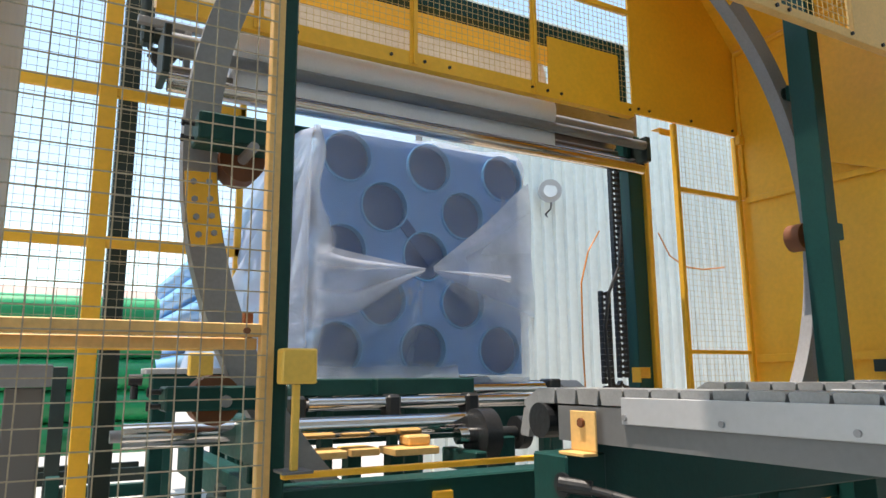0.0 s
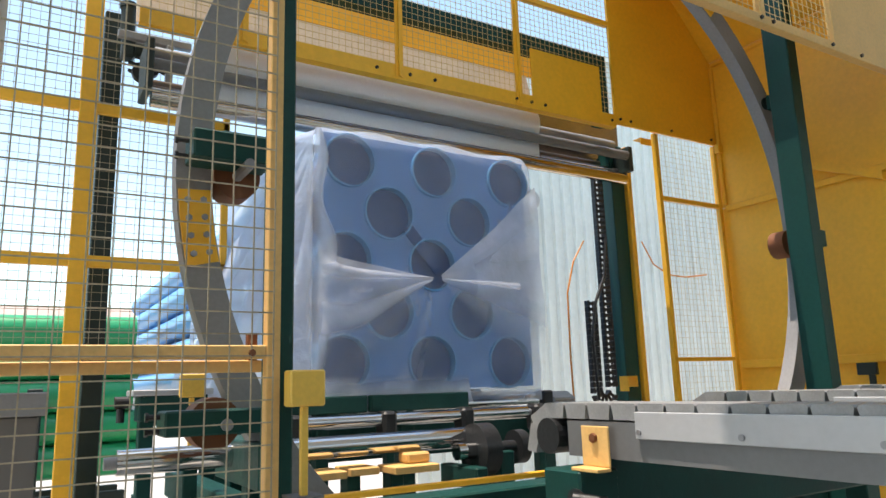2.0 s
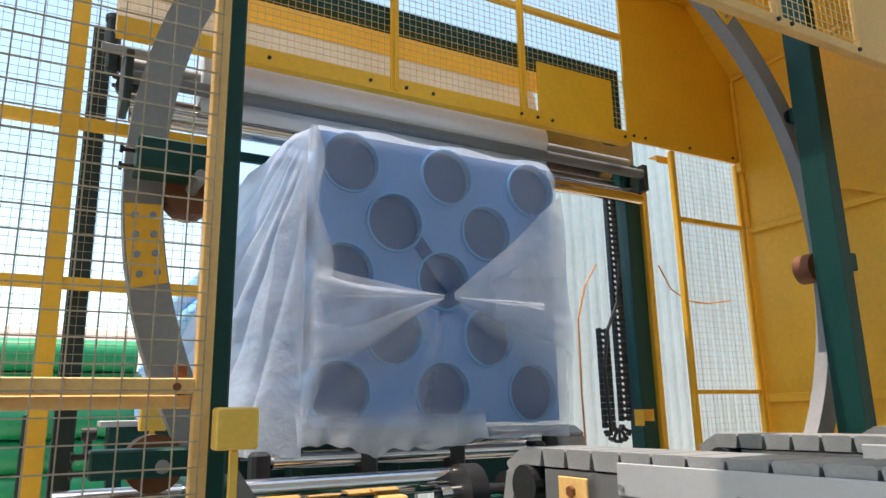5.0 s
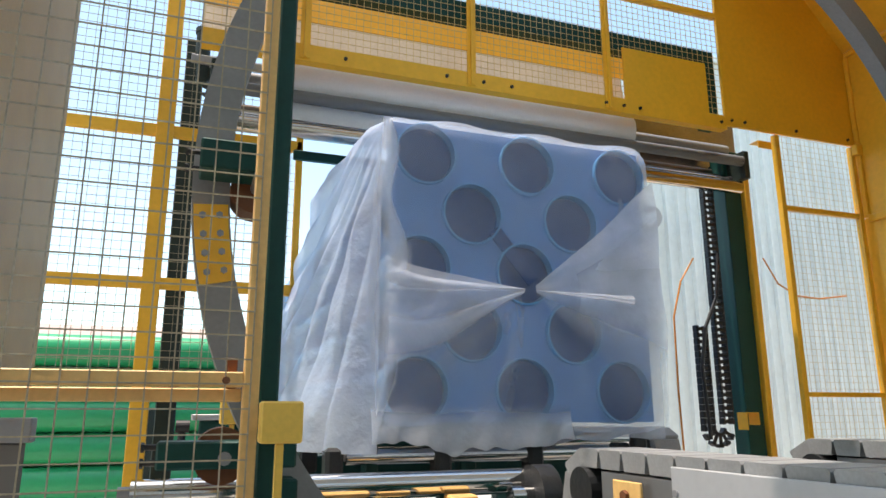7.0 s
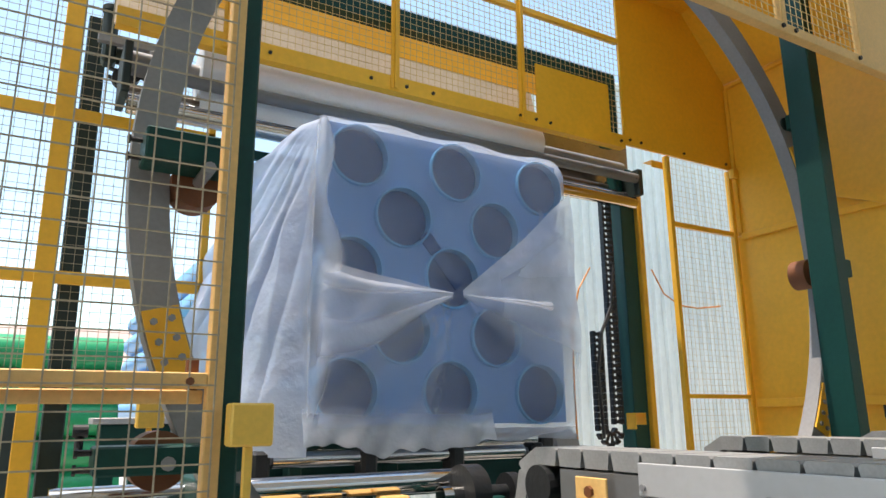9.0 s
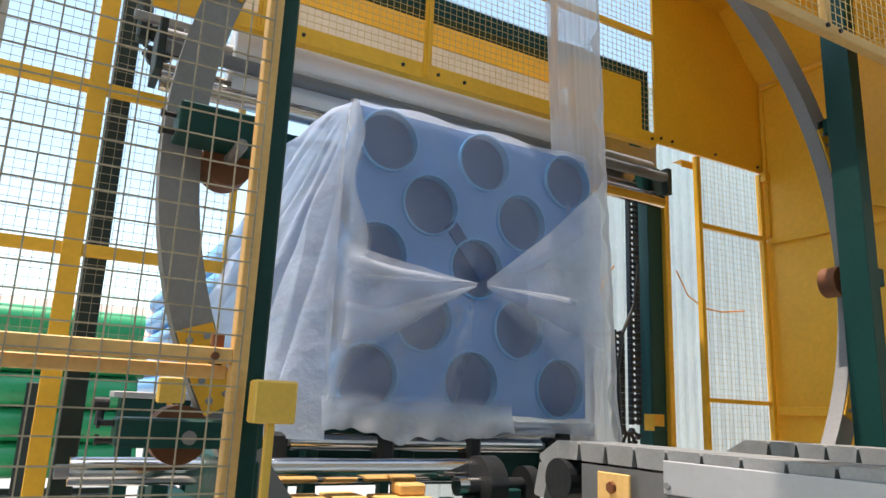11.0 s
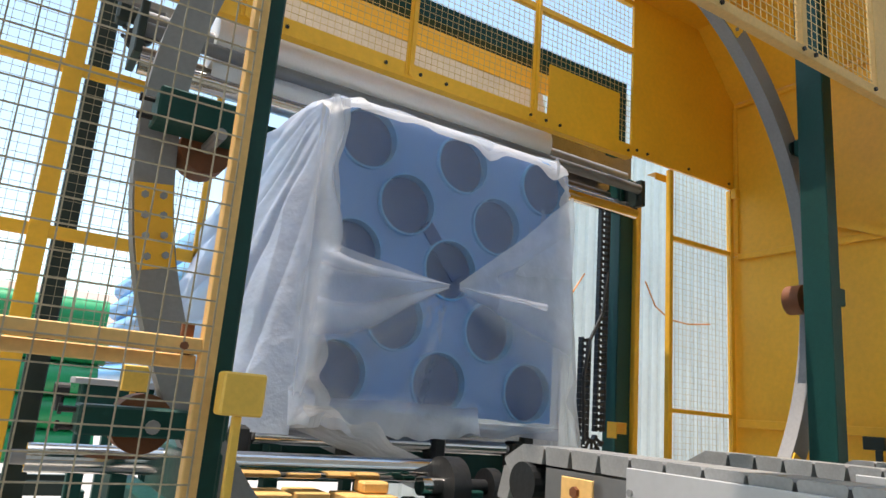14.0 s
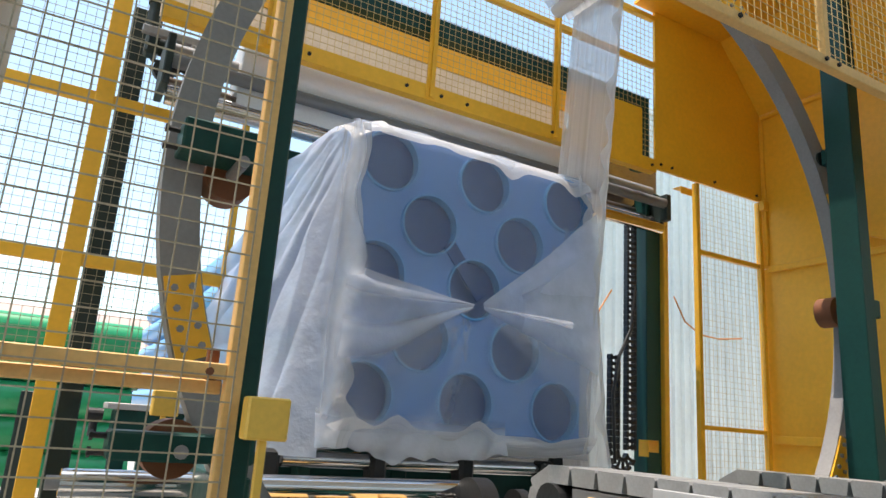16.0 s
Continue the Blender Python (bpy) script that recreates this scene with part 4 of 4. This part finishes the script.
table = thing("outfeed_table", "small pale steel table on dark green legs behind the ring", "table", pose(0.62, 4.1, 0))
b = B()
box(b, -0.17, 0.30, -0.14, 0.08, 1.53, 1.56, 0.004)
part("tabletop", b, ALU, table)
b = B()
box(b, -0.13, 0.28, -0.10, 0.06, 1.40, 1.529, 0.006)
part("frame", b, GREEN, table)
for px in (-0.12, 0.20):
    b = B()
    box(b, px, px + 0.07, -0.06, 0.02, 0, 1.399, 0.004)
    part("leg", b, GREEN, table)
b = B()
rod(b, (-0.24, -0.05, 1.50), (-0.175, -0.05, 1.50), 0.03, 14)
rod(b, (-0.21, -0.05, 1.40), (-0.21, -0.05, 1.47), 0.02, 10)
part("motor", b, BLACK, table)
pump = thing("hydraulic_unit", "dark green hydraulic unit with hoses below the ring", "hydraulic unit", pose(0.72, 3.15, 0))
b = B()
box(b, -0.14, 0.14, -0.12, 0.2, 0.02, 0.62, 0.02)
part("tank", b, GREEN, pump)
b = B()
rod(b, (0, 0.02, 0.62), (0, 0.02, 1.02), 0.09, 20)
rod(b, (0, 0.02, 1.02), (0, 0.02, 1.06), 0.06, 20)
part("motor", b, BLACKISH, pump, smooth=True)
for k in range(4):
    b = B()
    path_rod(b, [(0.10, -0.10 + 0.03 * k, 0.6), (0.16 + 0.03 * k, -0.16, 0.75 + 0.05 * k), (0.12 + 0.05 * k, -0.2, 0.95), (0.2, -0.05, 1.05 + 0.02 * k)], 0.010, 8)
    part("hose", b, BLACK, pump)
crate = thing("scrap_rack", "low dark green steel rack on the concrete", "rack", pose(0.35, 5.2, 0))
for n_, q in (("post", (-0.3, -0.22, 0, 0.08, 0, 0.9)), ("post", (0.3, 0.38, 0, 0.08, 0, 0.9)), ("beam", (-0.219, 0.299, 0.01, 0.07, 0.75, 0.83)), ("beam", (-0.219, 0.299, 0.01, 0.07, 0.35, 0.42))):
    b = B()
    box(b, *q, 0.004)
    part(n_, b, GREEN, crate)
bracket = thing("gate_bracket", "yellow folded bracket beside the rear post", "bracket", pose(3.90, 3.86, -0.075))
b = B()
box(b, -0.08, -0.074, 0.02, 0.109, 1.53, 1.64, 0.001)
box(b, -0.074, 0.02, 0.02, 0.109, 1.634, 1.64, 0.001)
box(b, 0.012, 0.02, 0.02, 0.109, 1.56, 1.634, 0.001)
part("bent_plate", b, YELLOW, bracket)
loop = thing("orange_cable", "thin orange cable hanging in a shallow loop", "cable")
b = B()
path_rod(b, [(4.16, 3.95, 2.62), (4.25, 3.93, 2.44), (4.40, 3.92, 2.36), (4.60, 3.92, 2.35), (4.84, 3.90, 2.38)], 0.006, 6)
part("cord", b, ORANGE, loop)
infeed = thing("infeed_frame", "dark green steel stand under the infeed conveyors", "machine frame")
for n_, a in (("leg", (1.32, 1.47, 1.64, 1.80, 0, 1.281)), ("cross_beam", (1.471, 3.9, 1.68, 1.78, 1.10, 1.311)), ("cross_beam", (1.56, 3.7, 1.20, 1.30, 0.72, 0.86)), ("leg", (1.60, 1.70, 1.205, 1.295, 0, 0.719)), ("leg", (3.55, 3.65, 1.205, 1.295, 0, 0.719)), ("leg", (2.30, 2.42, 1.685, 1.775, 0, 1.099)), ("leg", (3.28, 3.40, 1.685, 1.775, 0, 1.099)),
              ("cross_beam", (1.30, 3.9, -0.6, -0.48, 1.10, 1.245)), ("leg", (1.40, 1.54, -0.6, -0.48, 0, 1.099)), ("leg", (3.28, 3.40, -0.6, -0.48, 0, 1.099)), ("side_beam", (1.62, 1.72, -0.47, 1.67, 0.92, 1.04))):
    b = B()
    box(b, *a, 0.006)
    part(n_, b, GREEN, infeed)
b = B()
box(b, 1.372, 1.380, 1.57, 1.68, 1.293, 1.405, 0.002)
box(b, 1.325, 1.379, 1.57, 1.68, 1.282, 1.292, 0.002)
br = part("bracket", b, CREAM, infeed, "yellow angle bracket")
b = B()
rod(b, (1.362, 1.625, 1.372), (1.372, 1.625, 1.372), 0.014, 6)
part("bolt", b, RUBBER, br)
b = B()
path_rod(b, [(1.34, 1.66, 1.20), (1.37, 1.50, 1.185), (1.44, 1.25, 1.15), (1.55, 0.9, 1.08), (1.65, 0.4, 1.045)], 0.013, 12)
part("hose", b, BLACK, infeed)
b = B()
rod(b, (1.312, 1.655, 1.20), (1.322, 1.655, 1.20), 0.035, 18)
rod(b, (1.30, 1.65, 1.205), (1.36, 1.58, 1.195), 0.022, 14)
part("fitting", b, CASTING, infeed)
for yy in (6.0, 9.5):
    outf = thing("outfeed_stand", "dark green stand under the outfeed conveyor", "machine frame", pose(0, yy, 0), "outfeed stands")
    b = B()
    box(b, 1.3, 3.14, -0.06, 0.06, 1.17, 1.255, 0.006)
    part("cross_beam", b, GREEN, outf)
    for px in (1.32, 2.97):
        b = B()
        box(b, px, px + 0.12, -0.06, 0.06, 0, 1.169, 0.006)
        part("leg", b, GREEN, outf)


# ---- film web pieces drawn from the carriage ----
def carriage_angle(t):
    """Degrees, counter-clockwise as seen from the infeed; it starts to turn at 8.5 s."""
    if t < 8.54:
        return -57.0
    if t < 9.2:
        return -57.0 + 53.5 * (t - 8.54) ** 2
    return -33.65 + 70.7 * (t - 9.2)


BL, BR_, BT, BB = BX - HW - 0.015, BX + HW + 0.015, BZ + HH + 0.02, BZ - HH - 0.05
CORNERS = [(2.74, 0.95), (BR_, BT), (BL, BT), (BL, BB), (BR_, BB), (BR_, BT), (BL, BT)]


def web(t, last=[0]):
    """The film's line round the bundle at t, from its fixed end to the carriage, in x and z."""
    a = radians(carriage_angle(t) - 9)
    e = (RC[0] + 1.80 * math.cos(a), RC[2] + 1.80 * math.sin(a))
    k = last[0]
    while k < len(CORNERS) - 1:
        c, d = CORNERS[k], CORNERS[k + 1]
        if t > 9.6 and (d[0] - c[0]) * (e[1] - c[1]) - (d[1] - c[1]) * (e[0] - c[0]) > 0 and (d[0] - c[0]) * (e[0] - c[0]) + (d[1] - c[1]) * (e[1] - c[1]) > 0:
            k += 1
        else:
            break
    last[0] = k
    return CORNERS[:k + 1] + [e]


def along(line, s):
    for p, q in zip(line, line[1:]):
        d = math.dist(p, q)
        if s <= d and d > 0:
            return (p[0] + (q[0] - p[0]) * s / d, p[1] + (q[1] - p[1]) * s / d)
        s -= d
    return line[-1]


PIECE = 0.20
NU, NV = 6, 32


def film_piece(scallop):
    """One length of the film web; its front lip turns in over the end of the bundle."""
    bb, gr = B(), []
    for i in range(NU + 1):
        row = []
        for j in range(NV + 1):
            y = -0.06 + 0.55 * j / NV
            lip = max(0.0, (0.05 - y) / 0.11)
            fall = 0.085 + scallop * math.sin(math.pi * i / NU) ** 2
            row.append(bb.verts.new(((i / NU - 0.5) * (PIECE + 0.012), -y - 0.03 * lip ** 2, -fall * lip ** 1.3 + 0.004 * math.sin(j * 1.1) + 0.002 * math.sin(j * 2.7 + 1))))
        gr.append(row)
    for i in range(NU):
        for j in range(NV):
            bb.faces.new((gr[i][j], gr[i + 1][j], gr[i + 1][j + 1], gr[i][j + 1]))
    return bb


film_web = thing("film_web", "white stretch film drawn from the carriage round the bundle", "plastic film")
pieces = [part("film_piece", film_piece(sc), BAND, film_web, smooth=True) for sc in (0.0, 0.035, -0.02, 0.055, 0.012)]
for i in range(5, 56):
    pieces.append(again(pieces[(i * 7 + i // 3) % 5], "film_piece", film_web, Matrix()))


def motions():
    walk(bundle, [(0.0, pose(BX, 3.466, BZ)), (7.4, pose(BX, 3.0, BZ)), (7.45, pose(BX, 3.0, BZ)), (16.0, pose(BX, 3.0, BZ))])
    times = [0.0, 4.0, 8.0, 8.4] + [8.5 + 0.2 * i for i in range(38)]
    times[-1] = 16.0
    walk(ring, [(t, pose(*RC, 0, -carriage_angle(t), 0)) for t in times])
    times = [0.0, 4.0, 8.0] + [8.2 + 0.1 * i for i in range(79)]
    lines = [web(t) for t in times]
    for i, p in enumerate(pieces):
        rows = []
        for t, line in zip(times, lines):
            total = sum(math.dist(p_, q_) for p_, q_ in zip(line, line[1:]))
            s = i * PIECE
            if s > total:
                e, f_ = line[-1], line[-2]
                d = math.dist(e, f_)
                u = ((e[0] - f_[0]) / d, (e[1] - f_[1]) / d)
                c = (e[0] + u[0] * 0.02, e[1] + u[1] * 0.02)
            else:
                p0, p1 = along(line, s), along(line, min(s + PIECE, total))
                d = math.dist(p0, p1)
                if d < 0.02:
                    p0, p1 = line[-2], line[-1]
                    d = math.dist(p0, p1)
                    u = ((p1[0] - p0[0]) / d, (p1[1] - p0[1]) / d)
                    c = p1
                else:
                    u = ((p1[0] - p0[0]) / d, (p1[1] - p0[1]) / d)
                    c = ((p0[0] + p1[0]) / 2, (p0[1] + p1[1]) / 2)
            # the web leaves the wrapped corner and leans out to the carriage
            q, e = line[-2], line[-1]
            lean = max(0.0, ((c[0] - q[0]) * (e[0] - q[0]) + (c[1] - q[1]) * (e[1] - q[1])) / max(0.01, math.dist(q, e) ** 2)) if s > total - math.dist(q, e) - PIECE else 0.0
            X = Vector((u[0], -0.12 / math.dist(q, e) if lean > 0 else 0.0, u[1])).normalized()
            Z = Vector((u[1], 0, -u[0]))
            m = Matrix((X, Z.cross(X), Z)).transposed().to_4x4()
            m.translation = (c[0], 2.99 - 0.12 * min(1.0, lean), c[1])
            rows.append((t, m))
        walk(p, rows)


motions()
